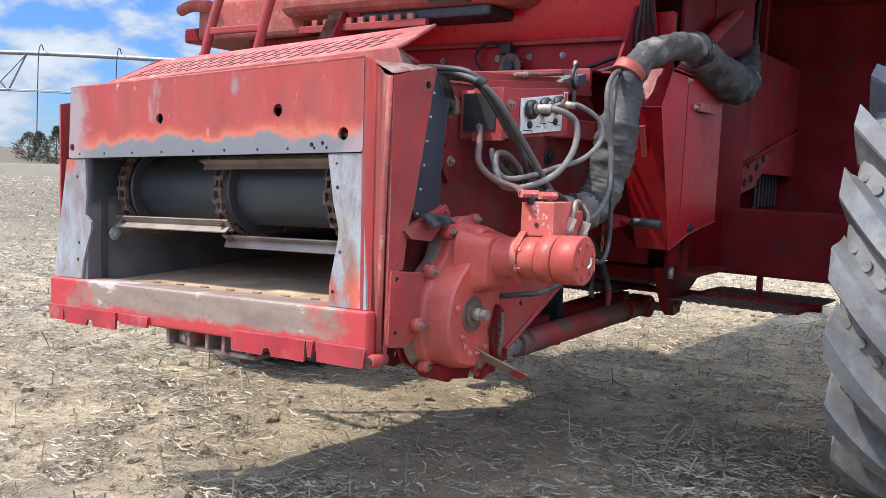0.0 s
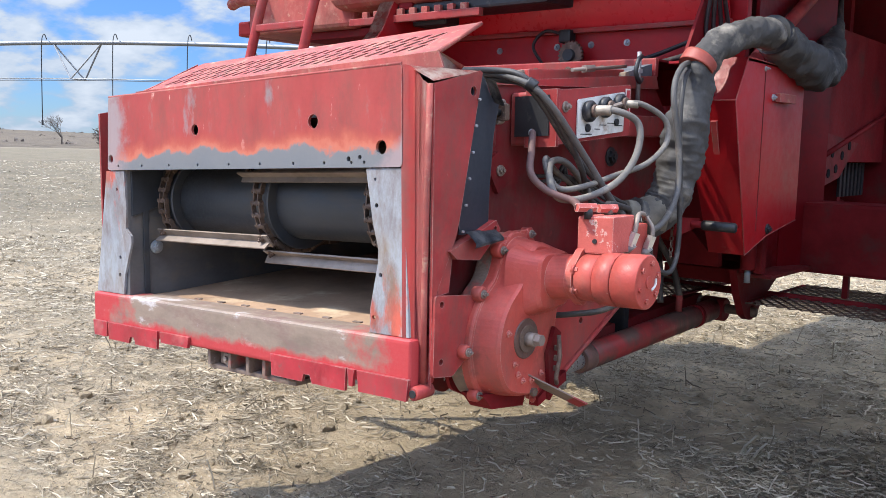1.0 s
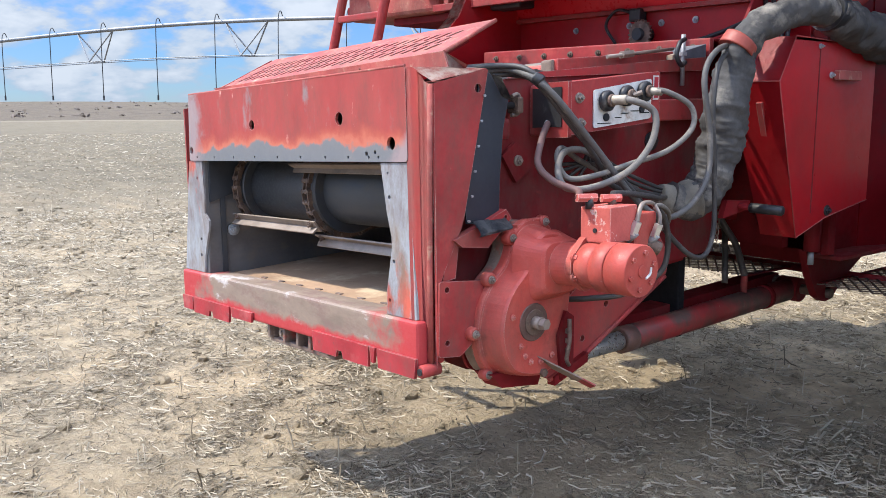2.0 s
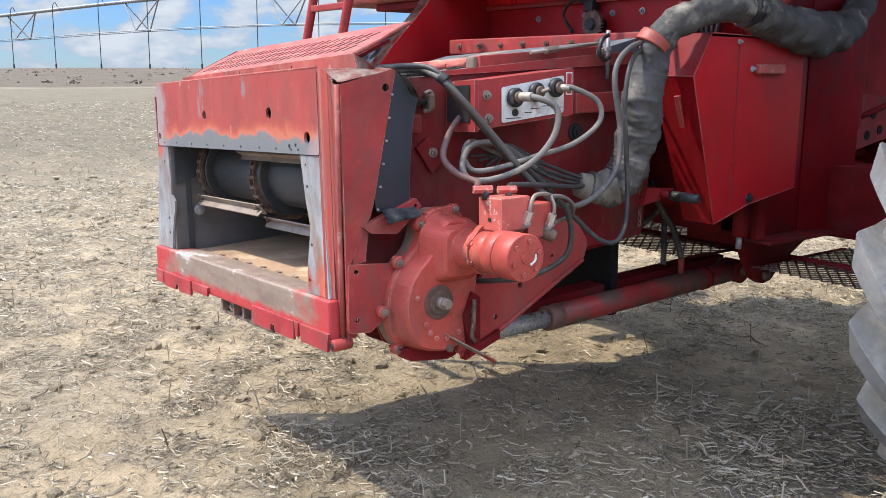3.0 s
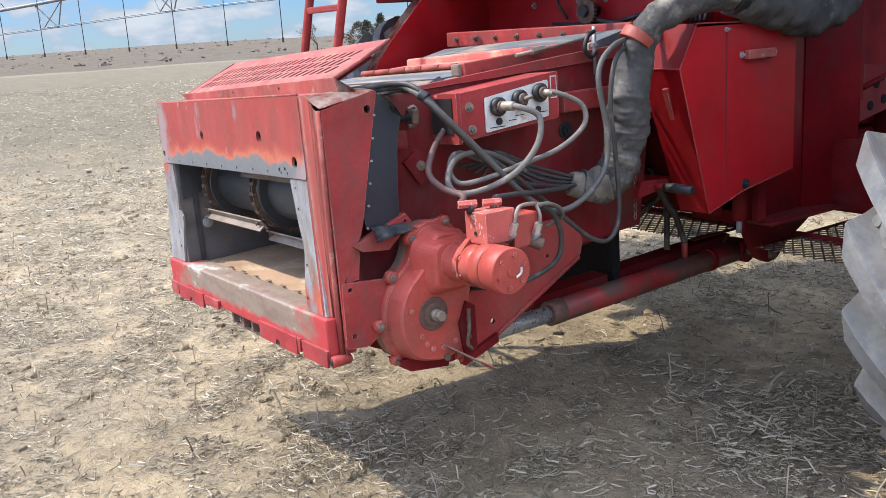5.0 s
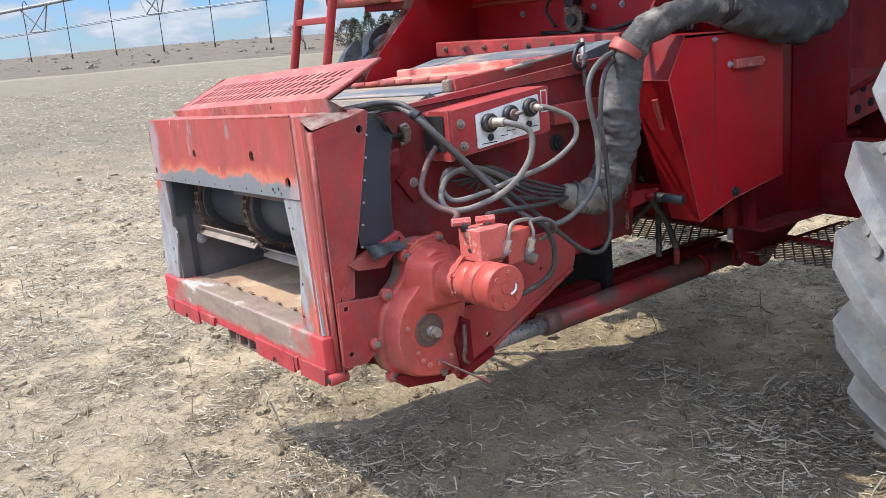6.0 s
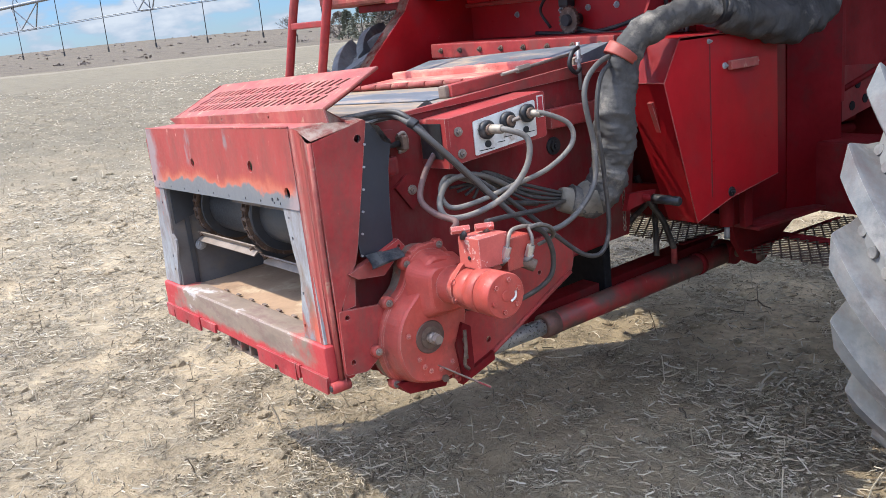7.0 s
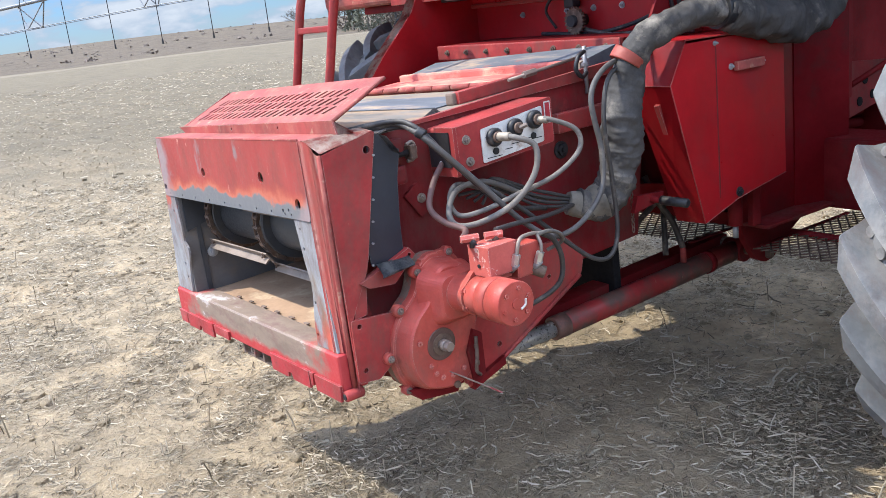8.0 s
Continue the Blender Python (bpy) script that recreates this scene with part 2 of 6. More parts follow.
TYRE_DARK = material("tyre casing rubber", (0.19, 0.19, 0.19), 0.75, spec=0.15, bump=0.25, bump_scale=60, vary=0.25, vary_scale=5,
                     layers=[((0.20, 0.18, 0.15), 7, 0.54, 0.80, 0.95)])
WHITE = material("white label plate", (0.66, 0.645, 0.61), 0.5, bump=0.06, vary=0.2, vary_scale=20, layers=[((0.36, 0.28, 0.22), 22, 0.52, 0.68, 0.8), ((0.20, 0.17, 0.15), 60, 0.64, 0.72, 0.8)])
# One black for print, slots, and shade drawn under the machine.
INK_AND_SHADE = material("black for print and shade", (0.014, 0.014, 0.016), 0.8, spec=0.08, bump=0, vary=0.2, vary_scale=40)
BRASS = material("dull plated fitting", (0.33, 0.285, 0.225), 0.55, 0.3, bump=0.15, vary=0.3, vary_scale=30)
ORANGE = material("orange clamp band", (0.31, 0.060, 0.040), 0.55, bump=0.1, vary=0.25, vary_scale=20)
LENS = material("pale work light lens", (0.70, 0.70, 0.66), 0.2, bump=0.15, bump_scale=120, vary=0.1, vary_scale=30)
GALV = material("galvanised pipe", (0.24, 0.245, 0.25), 0.5, 0.6, bump=0.05, vary=0.2, vary_scale=1)
WOOD = material("bark", (0.10, 0.08, 0.065), 0.9, bump=0.4, bump_scale=20, vary=0.3, vary_scale=6)
TWIG = material("dry brown brush", (0.17, 0.135, 0.11), 0.9, bump=0, vary=0.4, vary_scale=2)
LEAF = material("juniper foliage", (0.105, 0.108, 0.072), 0.8, bump=0, vary=0.5, vary_scale=2)


def plate_material():
    """Red paint of the face plate, worn through along its lower edge: orange undercoat, then bare grey steel."""
    m = material("worn red face plate", (0.34, 0.058, 0.052), 0.48, spec=0.2, bump=0.12, bump_scale=30, vary=0.22, vary_scale=6,
                 layers=[((0.36, 0.075, 0.063), 5, 0.44, 0.68, 0.65), ((0.27, 0.21, 0.21), 3.4, 0.60, 0.66, 0.5), ((0.60, 0.30, 0.25), 22, 0.64, 0.70, 0.6), ((0.26, 0.15, 0.13), 12, 0.60, 0.74, 0.7)], streak=(1, 1, 0.45), grime=0.5, edge=(0.40, 0.30, 0.26))
    t = m.node_tree
    b = t.nodes["Principled BSDF"]
    old = b.inputs["Base Color"].links[0].from_socket
    geo = node(t, "ShaderNodeNewGeometry")
    sep = node(t, "ShaderNodeSeparateXYZ")
    t.links.new(geo.outputs["Position"], sep.inputs[0])
    nz = node(t, "ShaderNodeTexNoise")
    nz.inputs["Scale"].default_value = 5.0
    nz.inputs["Detail"].default_value = 8
    nz.inputs["Roughness"].default_value = 0.7
    t.links.new(geo.outputs["Position"], nz.inputs["Vector"])

    def add(a, k, c):
        n = node(t, "ShaderNodeMath", operation="MULTIPLY_ADD")
        t.links.new(a, n.inputs[0])
        n.inputs[1].default_value = k
        if hasattr(c, "links"):
            t.links.new(c, n.inputs[2])
        else:
            n.inputs[2].default_value = c
        return n.outputs[0]

    level = add(sep.outputs[0], -0.045, sep.outputs[2])          # height over the plate's lower edge
    nb = node(t, "ShaderNodeTexNoise")
    nb.inputs["Scale"].default_value = 4.0
    nb.inputs["Detail"].default_value = 3
    t.links.new(geo.outputs["Position"], nb.inputs["Vector"])
    off = add(sep.outputs[0], 1.0, 0.05)
    sq = node(t, "ShaderNodeMath", operation="MULTIPLY")
    t.links.new(off, sq.inputs[0])
    t.links.new(off, sq.inputs[1])
    level = add(sq.outputs[0], 0.06, level)                     # worn deepest at the middle
    level = add(nb.outputs[0], -0.14, level)
    level = add(nz.outputs[0], -0.12, level)
    band = add(level, 4.0, -4.30)
    wear = ramp(t, band, [(0.0, (0.15, 0.155, 0.165)), (0.24, (0.17, 0.17, 0.175)), (0.275, (0.46, 0.145, 0.095)), (0.34, (0.42, 0.105, 0.068)), (0.50, (0.34, 0.050, 0.044))])
    mask = ramp(t, band, [(0.31, grey(1)), (0.47, grey(0))])
    mx = node(t, "ShaderNodeMix", data_type="RGBA")
    t.links.new(mask, mx.inputs[0])
    t.links.new(old, mx.inputs[6])
    t.links.new(wear, mx.inputs[7])
    # grey scuffs at the far end
    end = add(sep.outputs[0], 1.0, 0.66)
    end = add(nz.outputs[0], 0.32, end)
    bare = ramp(t, end, [(0.20, grey(1)), (0.27, grey(0))])
    near = add(sep.outputs[0], -1.0, 0.68 - 1.2 * 1.26)
    near = add(sep.outputs[2], 1.2, near)
    near = add(nz.outputs[0], 0.32, near)
    both = node(t, "ShaderNodeMath", operation="MAXIMUM")
    t.links.new(bare, both.inputs[0])
    t.links.new(ramp(t, near, [(0.17, grey(1)), (0.24, grey(0))]), both.inputs[1])
    bare = both.outputs[0]
    sc = node(t, "ShaderNodeMix", data_type="RGBA")
    t.links.new(bare, sc.inputs[0])
    t.links.new(mx.outputs[2], sc.inputs[6])
    sc.inputs[7].default_value = (0.29, 0.22, 0.22, 1)
    t.links.new(sc.outputs[2], b.inputs["Base Color"])
    return m


PLATE = plate_material()
WORN = material("bare steel with red paint left", (0.33, 0.345, 0.365), 0.5, 0.12, spec=0.25, bump=0.12, bump_scale=40, vary=0.22, vary_scale=7, streak=(1, 1, 0.4),
                layers=[((0.54, 0.12, 0.08), 5, 0.56, 0.61, 0.6), ((0.24, 0.18, 0.135), 9, 0.50, 0.70, 0.85), ((0.50, 0.48, 0.46), 16, 0.64, 0.72, 0.5)], grime=0.7)


def sill_material():
    """Red paint at the ends and along the lower edge, worn brown and grey between."""
    m = material("scuffed sill, red paint worn to steel", (0.25, 0.185, 0.140), 0.6, bump=0.2, bump_scale=50, vary=0.3, vary_scale=9, streak=(0.6, 1, 1.4),
                 layers=[((0.20, 0.125, 0.105), 11, 0.50, 0.66, 0.8), ((0.50, 0.45, 0.43), 9, 0.58, 0.66, 0.5)], edge=(0.52, 0.46, 0.42))
    t = m.node_tree
    b = t.nodes["Principled BSDF"]
    old = b.inputs["Base Color"].links[0].from_socket
    geo = node(t, "ShaderNodeNewGeometry")
    sep = node(t, "ShaderNodeSeparateXYZ")
    t.links.new(geo.outputs["Position"], sep.inputs[0])
    nz = node(t, "ShaderNodeTexNoise")
    nz.inputs["Scale"].default_value = 7.0
    nz.inputs["Detail"].default_value = 8
    nz.inputs["Roughness"].default_value = 0.7
    t.links.new(geo.outputs["Position"], nz.inputs["Vector"])

    def op(kind, a, b_, c=None):
        n = node(t, "ShaderNodeMath", operation=kind)
        for k, v in enumerate((a, b_, c)):
            if v is None:
                continue
            if isinstance(v, (int, float)):
                n.inputs[k].default_value = v
            else:
                t.links.new(v, n.inputs[k])
        return n.outputs[0]

    ends = op("MULTIPLY_ADD", op("ABSOLUTE", sep.outputs[0], None), -1.8, 1.26)
    low = op("MULTIPLY_ADD", op("MULTIPLY_ADD", sep.outputs[0], -0.045, sep.outputs[2]), 13.0, -0.690 * 13.0)
    worn = op("ADD", op("MINIMUM", ends, low), op("MULTIPLY_ADD", nz.outputs[0], 1.3, -0.65))
    mx = node(t, "ShaderNodeMix", data_type="RGBA")
    t.links.new(ramp(t, worn, [(0.08, grey(0)), (0.34, grey(1))]), mx.inputs[0])
    mx.inputs[6].default_value = (0.40, 0.036, 0.038, 1)
    t.links.new(old, mx.inputs[7])
    t.links.new(mx.outputs[2], b.inputs["Base Color"])
    return m


SILL = sill_material()



def ground_material():
    m = bpy.data.materials.new("dry field soil")
    m.use_nodes = True
    t = m.node_tree
    b = t.nodes["Principled BSDF"]
    geo = node(t, "ShaderNodeNewGeometry")
    pos = geo.outputs["Position"]

    def nz(scale, detail, rough_=0.6, stretch=None):
        n = node(t, "ShaderNodeTexNoise")
        n.inputs["Scale"].default_value = scale
        n.inputs["Detail"].default_value = detail
        n.inputs["Roughness"].default_value = rough_
        if stretch:
            mp = node(t, "ShaderNodeVectorMath", operation="MULTIPLY")
            mp.inputs[1].default_value = stretch
            t.links.new(pos, mp.inputs[0])
            t.links.new(mp.outputs[0], n.inputs["Vector"])
        else:
            t.links.new(pos, n.inputs["Vector"])
        return n.outputs[0]

    soil = ramp(t, nz(2.2, 8), [(0.30, (0.335, 0.262, 0.174)), (0.5, (0.465, 0.374, 0.256)), (0.68, (0.56, 0.458, 0.322))])
    cover = node(t, "ShaderNodeAttribute", attribute_name="litter")
    heap = node(t, "ShaderNodeMath", operation="MULTIPLY_ADD")
    t.links.new(cover.outputs["Fac"], heap.inputs[0])
    heap.inputs[1].default_value = 0.34
    t.links.new(nz(14, 9, 0.8), heap.inputs[2])
    litter = ramp(t, heap.outputs[0], [(0.38, grey(0)), (0.60, grey(0.85))])
    straw = ramp(t, nz(26, 9, 0.85), [(0.38, (0.115, 0.090, 0.062)), (0.48, (0.265, 0.218, 0.152)), (0.62, (0.48, 0.41, 0.30))])
    mx = node(t, "ShaderNodeMix", data_type="RGBA")
    t.links.new(litter, mx.inputs[0])
    broad = node(t, "ShaderNodeMix", data_type="RGBA", blend_type="MULTIPLY")
    broad.inputs[0].default_value = 1.0
    t.links.new(soil, broad.inputs[6])
    t.links.new(ramp(t, nz(0.55, 6, 0.7), [(0.36, (0.74, 0.75, 0.74)), (0.62, (1.08, 1.03, 0.95))]), broad.inputs[7])
    t.links.new(broad.outputs[2], mx.inputs[6])
    t.links.new(straw, mx.inputs[7])
    # rangeland past the field's edge, with a pale track along it
    sep = node(t, "ShaderNodeSeparateXYZ")
    t.links.new(pos, sep.inputs[0])
    edge = node(t, "ShaderNodeVectorMath", operation="DOT_PRODUCT")
    edge.inputs[1].default_value = (-0.955, 0.297, 0)
    t.links.new(pos, edge.inputs[0])
    wob = node(t, "ShaderNodeMath", operation="MULTIPLY_ADD")
    t.links.new(nz(0.05, 4), wob.inputs[0])
    wob.inputs[1].default_value = 22.0
    t.links.new(edge.outputs[1], wob.inputs[2])
    far = node(t, "ShaderNodeMath", operation="MULTIPLY")
    t.links.new(wob.outputs[0], far.inputs[0])
    far.inputs[1].default_value = 0.002
    prairie = ramp(t, nz(0.22, 8, 0.7), [(0.38, (0.085, 0.068, 0.050)), (0.56, (0.125, 0.100, 0.072)), (0.66, (0.05, 0.044, 0.034))])
    band = ramp(t, far.outputs[0], [(0.200, grey(0)), (0.206, grey(1))])
    mp2 = node(t, "ShaderNodeMix", data_type="RGBA")
    t.links.new(band, mp2.inputs[0])
    # outer field darker and greyer: thicker stubble, with its self-shade put into the colour
    outer = node(t, "ShaderNodeMix", data_type="RGBA")
    t.links.new(ramp(t, far.outputs[0], [(0.026, grey(0)), (0.055, grey(0.85))]), outer.inputs[0])
    t.links.new(mx.outputs[2], outer.inputs[6])
    t.links.new(ramp(t, nz(0.8, 8, 0.75), [(0.36, (0.088, 0.076, 0.053)), (0.64, (0.155, 0.131, 0.092))]), outer.inputs[7])
    t.links.new(outer.outputs[2], mp2.inputs[6])
    t.links.new(prairie, mp2.inputs[7])
    track = node(t, "ShaderNodeMix", data_type="RGBA")
    t.links.new(ramp(t, far.outputs[0], [(0.186, grey(0)), (0.190, grey(0.12)), (0.199, grey(0.12)), (0.203, grey(0))]), track.inputs[0])
    t.links.new(mp2.outputs[2], track.inputs[6])
    track.inputs[7].default_value = (0.50, 0.43, 0.33, 1)
    t.links.new(track.outputs[2], b.inputs["Base Color"])
    b.inputs["Roughness"].default_value = 0.95
    b.inputs["Specular IOR Level"].default_value = 0.15
    bp = node(t, "ShaderNodeBump")
    bp.inputs["Strength"].default_value = 1.0
    bp.inputs["Distance"].default_value = 0.045
    t.links.new(nz(26, 9, 0.72), bp.inputs["Height"])
    t.links.new(bp.outputs[0], b.inputs["Normal"])
    return m


SOIL = ground_material()


def straw_material(name="dry straw", tones=((0.0, (0.12, 0.092, 0.060)), (0.35, (0.29, 0.233, 0.155)), (0.75, (0.42, 0.355, 0.255)), (1.0, (0.55, 0.480, 0.365)))):
    m = bpy.data.materials.new(name)
    m.use_nodes = True
    t = m.node_tree
    b = t.nodes["Principled BSDF"]
    geo = node(t, "ShaderNodeNewGeometry")
    t.links.new(ramp(t, geo.outputs["Random Per Island"], tones), b.inputs["Base Color"])
    b.inputs["Roughness"].default_value = 0.8
    b.inputs["Specular IOR Level"].default_value = 0.25
    return m


STRAW = straw_material()
LITTER = straw_material("dark crop litter", [(0.0, (0.08, 0.064, 0.044)), (0.4, (0.21, 0.168, 0.113)), (0.8, (0.34, 0.28, 0.195)), (1.0, (0.50, 0.43, 0.32))])

# ================= mesh tools =================
AT = {}          # world place of every object's origin


def link(name, bm, mat, parent=None, label="", m=None):
    """One mesh object out of a bmesh in world metres; its origin goes to the middle of its bottom."""
    if m is not None:
        bm.transform(m)
    bmesh.ops.recalc_face_normals(bm, faces=bm.faces)
    me = bpy.data.meshes.new(name)
    bm.to_mesh(me)
    bm.free()
    me.materials.append(mat)
    co = np.empty(len(me.vertices) * 3)
    me.vertices.foreach_get("co", co)
    co = co.reshape(-1, 3)
    base = Vector(((co[:, 0].min() + co[:, 0].max()) / 2, (co[:, 1].min() + co[:, 1].max()) / 2, co[:, 2].min()))
    me.transform(Matrix.Translation(-base))
    ob = new(name, me)
    ob.location = base
    AT[ob.name] = base
    if parent:
        ob.parent = parent
        ob.matrix_parent_inverse = Matrix.Translation(-AT[parent.name])
    if label:
        ob["label"] = label
    return ob


def part(name, bm, mat, parent, label="", m=None):
    return link(name, bm, mat, parent, label, m)


def thing(name, where, label, category, group="", kind=""):
    ob = new(name)
    ob.empty_display_size = 0.1
    ob.location = where
    AT[ob.name] = Vector(where)
    return tagged(ob, label, category, group, kind)


def box(lo, hi, bevel=0.004, bm=None, segs=2):
    own = bmesh.new()
    bmesh.ops.create_cube(own, size=1.0)
    size, mid = [b - a for a, b in zip(lo, hi)], [(a + b) / 2 for a, b in zip(lo, hi)]
    own.transform(Matrix.Translation(mid) @ Matrix.Diagonal((*size, 1)))
    if bevel:
        bmesh.ops.bevel(own, geom=own.edges[:], offset=min(bevel, min(abs(s) for s in size) * 0.4), segments=segs, affect="EDGES", profile=0.6)
    return join(bm, own)


def join(bm, own):
    if bm is None:
        return own
    me = bpy.data.meshes.new("tmp")
    own.to_mesh(me)
    own.free()
    bm.from_mesh(me)
    bpy.data.meshes.remove(me)
    return bm


def frame_of(way):
    way = Vector(way).normalized()
    side = way.cross(Vector((0, 0, 1)))
    if side.length < 1e-3:
        side = Vector((1, 0, 0))
    side.normalize()
    return way, side, side.cross(way)


def cyl(p0, p1, r, r1=None, segs=24, bevel=0.0, bm=None):
    """A capped round bar from p0 to p1, with rounded rims."""
    p0, p1 = Vector(p0), Vector(p1)
    r1 = r if r1 is None else r1
    way, a, b = frame_of(p1 - p0)
    n = (p1 - p0).length
    own = bmesh.new()
    steps = [(0.0, r - bevel), (bevel, r), (n - bevel, r1), (n, r1 - bevel)] if bevel else [(0.0, r), (n, r1)]
    rings = []
    for d, rad in steps:
        rings.append([own.verts.new(p0 + way * d + (a * math.cos(k * math.tau / segs) + b * math.sin(k * math.tau / segs)) * rad) for k in range(segs)])
    for u, v in zip(rings, rings[1:]):
        for k in range(segs):
            own.faces.new((u[k], u[(k + 1) % segs], v[(k + 1) % segs], v[k])).smooth = segs > 8
    own.faces.new(rings[0][::-1])
    own.faces.new(rings[-1])
    return join(bm, own)


def curve_points(pts, steps=8):
    pts = [Vector(p) for p in pts]
    ends = [pts[0] * 2 - pts[1], *pts, pts[-1] * 2 - pts[-2]]
    out = []
    for i in range(1, len(ends) - 2):
        p0, p1, p2, p3 = ends[i - 1:i + 3]
        for s in range(steps):
            u = s / steps
            out.append(0.5 * ((2 * p1) + (p2 - p0) * u + (2 * p0 - 5 * p1 + 4 * p2 - p3) * u * u + (3 * p1 - p0 - 3 * p2 + p3) * u ** 3))
    return out + [pts[-1]]


def tube(pts, r, segs=10, steps=8, bm=None, rough=0.0, smooth=True, seed=1):
    """A round hose through the points; r is a number or a function of 0..1; rough wrinkles it."""
    path = curve_points(pts, steps) if smooth else [Vector(p) for p in pts]
    own, rings, up = bmesh.new(), [], None
    rnd = random.Random(seed)
    for i, p in enumerate(path):
        way = (path[min(i + 1, len(path) - 1)] - path[max(i - 1, 0)]).normalized()
        if up is None:
            way, side, up = frame_of(way)
        side = way.cross(up).normalized()
        up = side.cross(way).normalized()
        rad = r(i / (len(path) - 1)) if callable(r) else r
        wob = 1 + 0.08 * rough * (rnd.random() - 0.5)
        ring = []
        for k in range(segs):
            a = k * math.tau / segs
            q = p + (side * math.cos(a) + up * math.sin(a)) * rad * wob
            if rough:
                q += (side * math.cos(a) + up * math.sin(a)) * rad * rough * (0.5 * noise.noise(q * 8) + 0.6 * noise.noise(q * 19) + 0.4 * abs(noise.noise(q * 42)))
            ring.append(own.verts.new(q))
        rings.append(ring)
    for u, v in zip(rings, rings[1:]):
        for k in range(segs):
            own.faces.new((u[k], u[(k + 1) % segs], v[(k + 1) % segs], v[k])).smooth = True
    own.faces.new(rings[0][::-1])
    own.faces.new(rings[-1])
    return join(bm, own)


def plate(outline, holes, place, thick, bm=None, segs=18):
    """A flat plate with round holes. outline: 2D points; holes: (u, v, r); place(u, v) gives the point; thick: its depth as a vector."""
    own = bmesh.new()
    edges = []

    def loop(pts):
        vs = [own.verts.new(place(*p)) for p in pts]
        edges.extend(own.edges.new((vs[i], vs[(i + 1) % len(vs)])) for i in range(len(vs)))

    loop(outline)
    for u, v, r in holes:
        loop([(u + r * math.cos(k * math.tau / segs), v + r * math.sin(k * math.tau / segs)) for k in range(segs)])
    bmesh.ops.triangle_fill(own, use_beauty=True, use_dissolve=False, edges=edges)
    made = bmesh.ops.extrude_face_region(own, geom=own.faces[:])
    bmesh.ops.translate(own, verts=[g for g in made["geom"] if isinstance(g, bmesh.types.BMVert)], vec=Vector(thick))
    return join(bm, own)


def rounded(outline, r=0.02, n=5):
    """The outline with its corners rounded."""
    out, k = [], len(outline)
    for i in range(k):
        p, c, q = (Vector(outline[j % k]) for j in (i - 1, i, i + 1))
        a, b = (p - c), (q - c)
        d = min(r, a.length * 0.45, b.length * 0.45)
        s, e = c + a.normalized() * d, c + b.normalized() * d
        for j in range(n + 1):
            u = j / n
            out.append(tuple(s * (1 - u) ** 2 + c * 2 * u * (1 - u) + e * u * u))
    return out


def bolt(p, way, r=0.011, h=0.010, bm=None):
    """A hex head on a washer."""
    p, way = Vector(p), Vector(way).normalized()
    bm = cyl(p - way * 0.004, p + way * 0.003, r * 1.45, segs=14, bm=bm)
    bm = cyl(p, p + way * h, r, segs=6, bm=bm)
    return cyl(p + way * h, p + way * (h + 0.006), r * 0.5, segs=8, bm=bm)


def yz(x):
    return lambda u, v: Vector((x, u, v))


def xz(y):
    return lambda u, v: Vector((u, y, v))


def xy(z):
    return lambda u, v: Vector((u, v, z))


# ================= ground =================
def axis_steps(lo, hi, step, far):
    mid = list(np.arange(lo, hi + step / 2, step))
    out, d = [], step
    while (out[-1] if out else hi) < far:
        d *= 1.16
        out.append((out[-1] if out else hi) + d)
    left, d = [], step
    while (left[-1] if left else lo) > -far:
        d *= 1.16
        left.append((left[-1] if left else lo) - d)
    return np.array(left[::-1] + mid + out)


def field_height(x, y):
    z = 0.020 * noise.noise((x * 0.7, y * 0.7, 0.0)) + 0.014 * noise.noise((x * 2.6, y * 2.6, 3.0)) + 0.010 * noise.noise((x * 7.5, y * 7.5, 7.0))
    z *= max(0.0, 1 - max(0.0, math.hypot(x, y) - 14) / 30)
    d = -0.955 * x + 0.297 * y
    if d > 100:
        across = 0.297 * x + 0.955 * y
        hump = math.exp(-((across - 5) / 95) ** 2)
        z += 0.35 * math.exp(-((d - 108) / 5) ** 2)
        rise = min(1.0, (d - 105) / 210)
        z += hump * 2.7 * (3 * rise ** 2 - 2 * rise ** 3) * (1 if d < 330 else math.exp(-((d - 330) / 200) ** 2))
    return z


def litter_cover(x, y):
    """Where crop residue gathers (above 0) and where the soil lies bare (below)."""
    bare = 1.0 * math.exp(-((x + 0.42) / 0.36) ** 2 - ((y - 1.7) / 0.7) ** 2)          # swept patch under the feeder
    return 0.6 * noise.noise((x * 1.3, y * 1.3, 11.0)) + 0.75 * noise.noise((x * 3.8, y * 3.8, 17.0)) + 0.6 * noise.noise((x * 9.0, y * 9.0, 23.0)) - bare


def build_ground():
    xs, ys = axis_steps(-6.5, 3.6, 0.07, 3500), axis_steps(-2.4, 8.0, 0.07, 3500)
    verts = [(x, y, field_height(x, y)) for y in ys for x in xs]
    w = len(xs)
    faces = [(j * w + i, j * w + i + 1, (j + 1) * w + i + 1, (j + 1) * w + i) for j in range(len(ys) - 1) for i in range(w - 1)]
    me = bpy.data.meshes.new("ground")
    me.from_pydata(verts, [], faces)
    me.materials.append(SOIL)
    me.polygons.foreach_set("use_smooth", [True] * len(faces))
    cover = me.attributes.new("litter", "FLOAT", "POINT")
    cover.data.foreach_set("value", [litter_cover(x, y) if math.hypot(x, y) < 40 else 0.15 for x, y, z in verts])
    ob = new("ground", me)
    tagged(ob, "dry tan harvested field soil with straw litter", "ground", kind="structure")


build_ground()

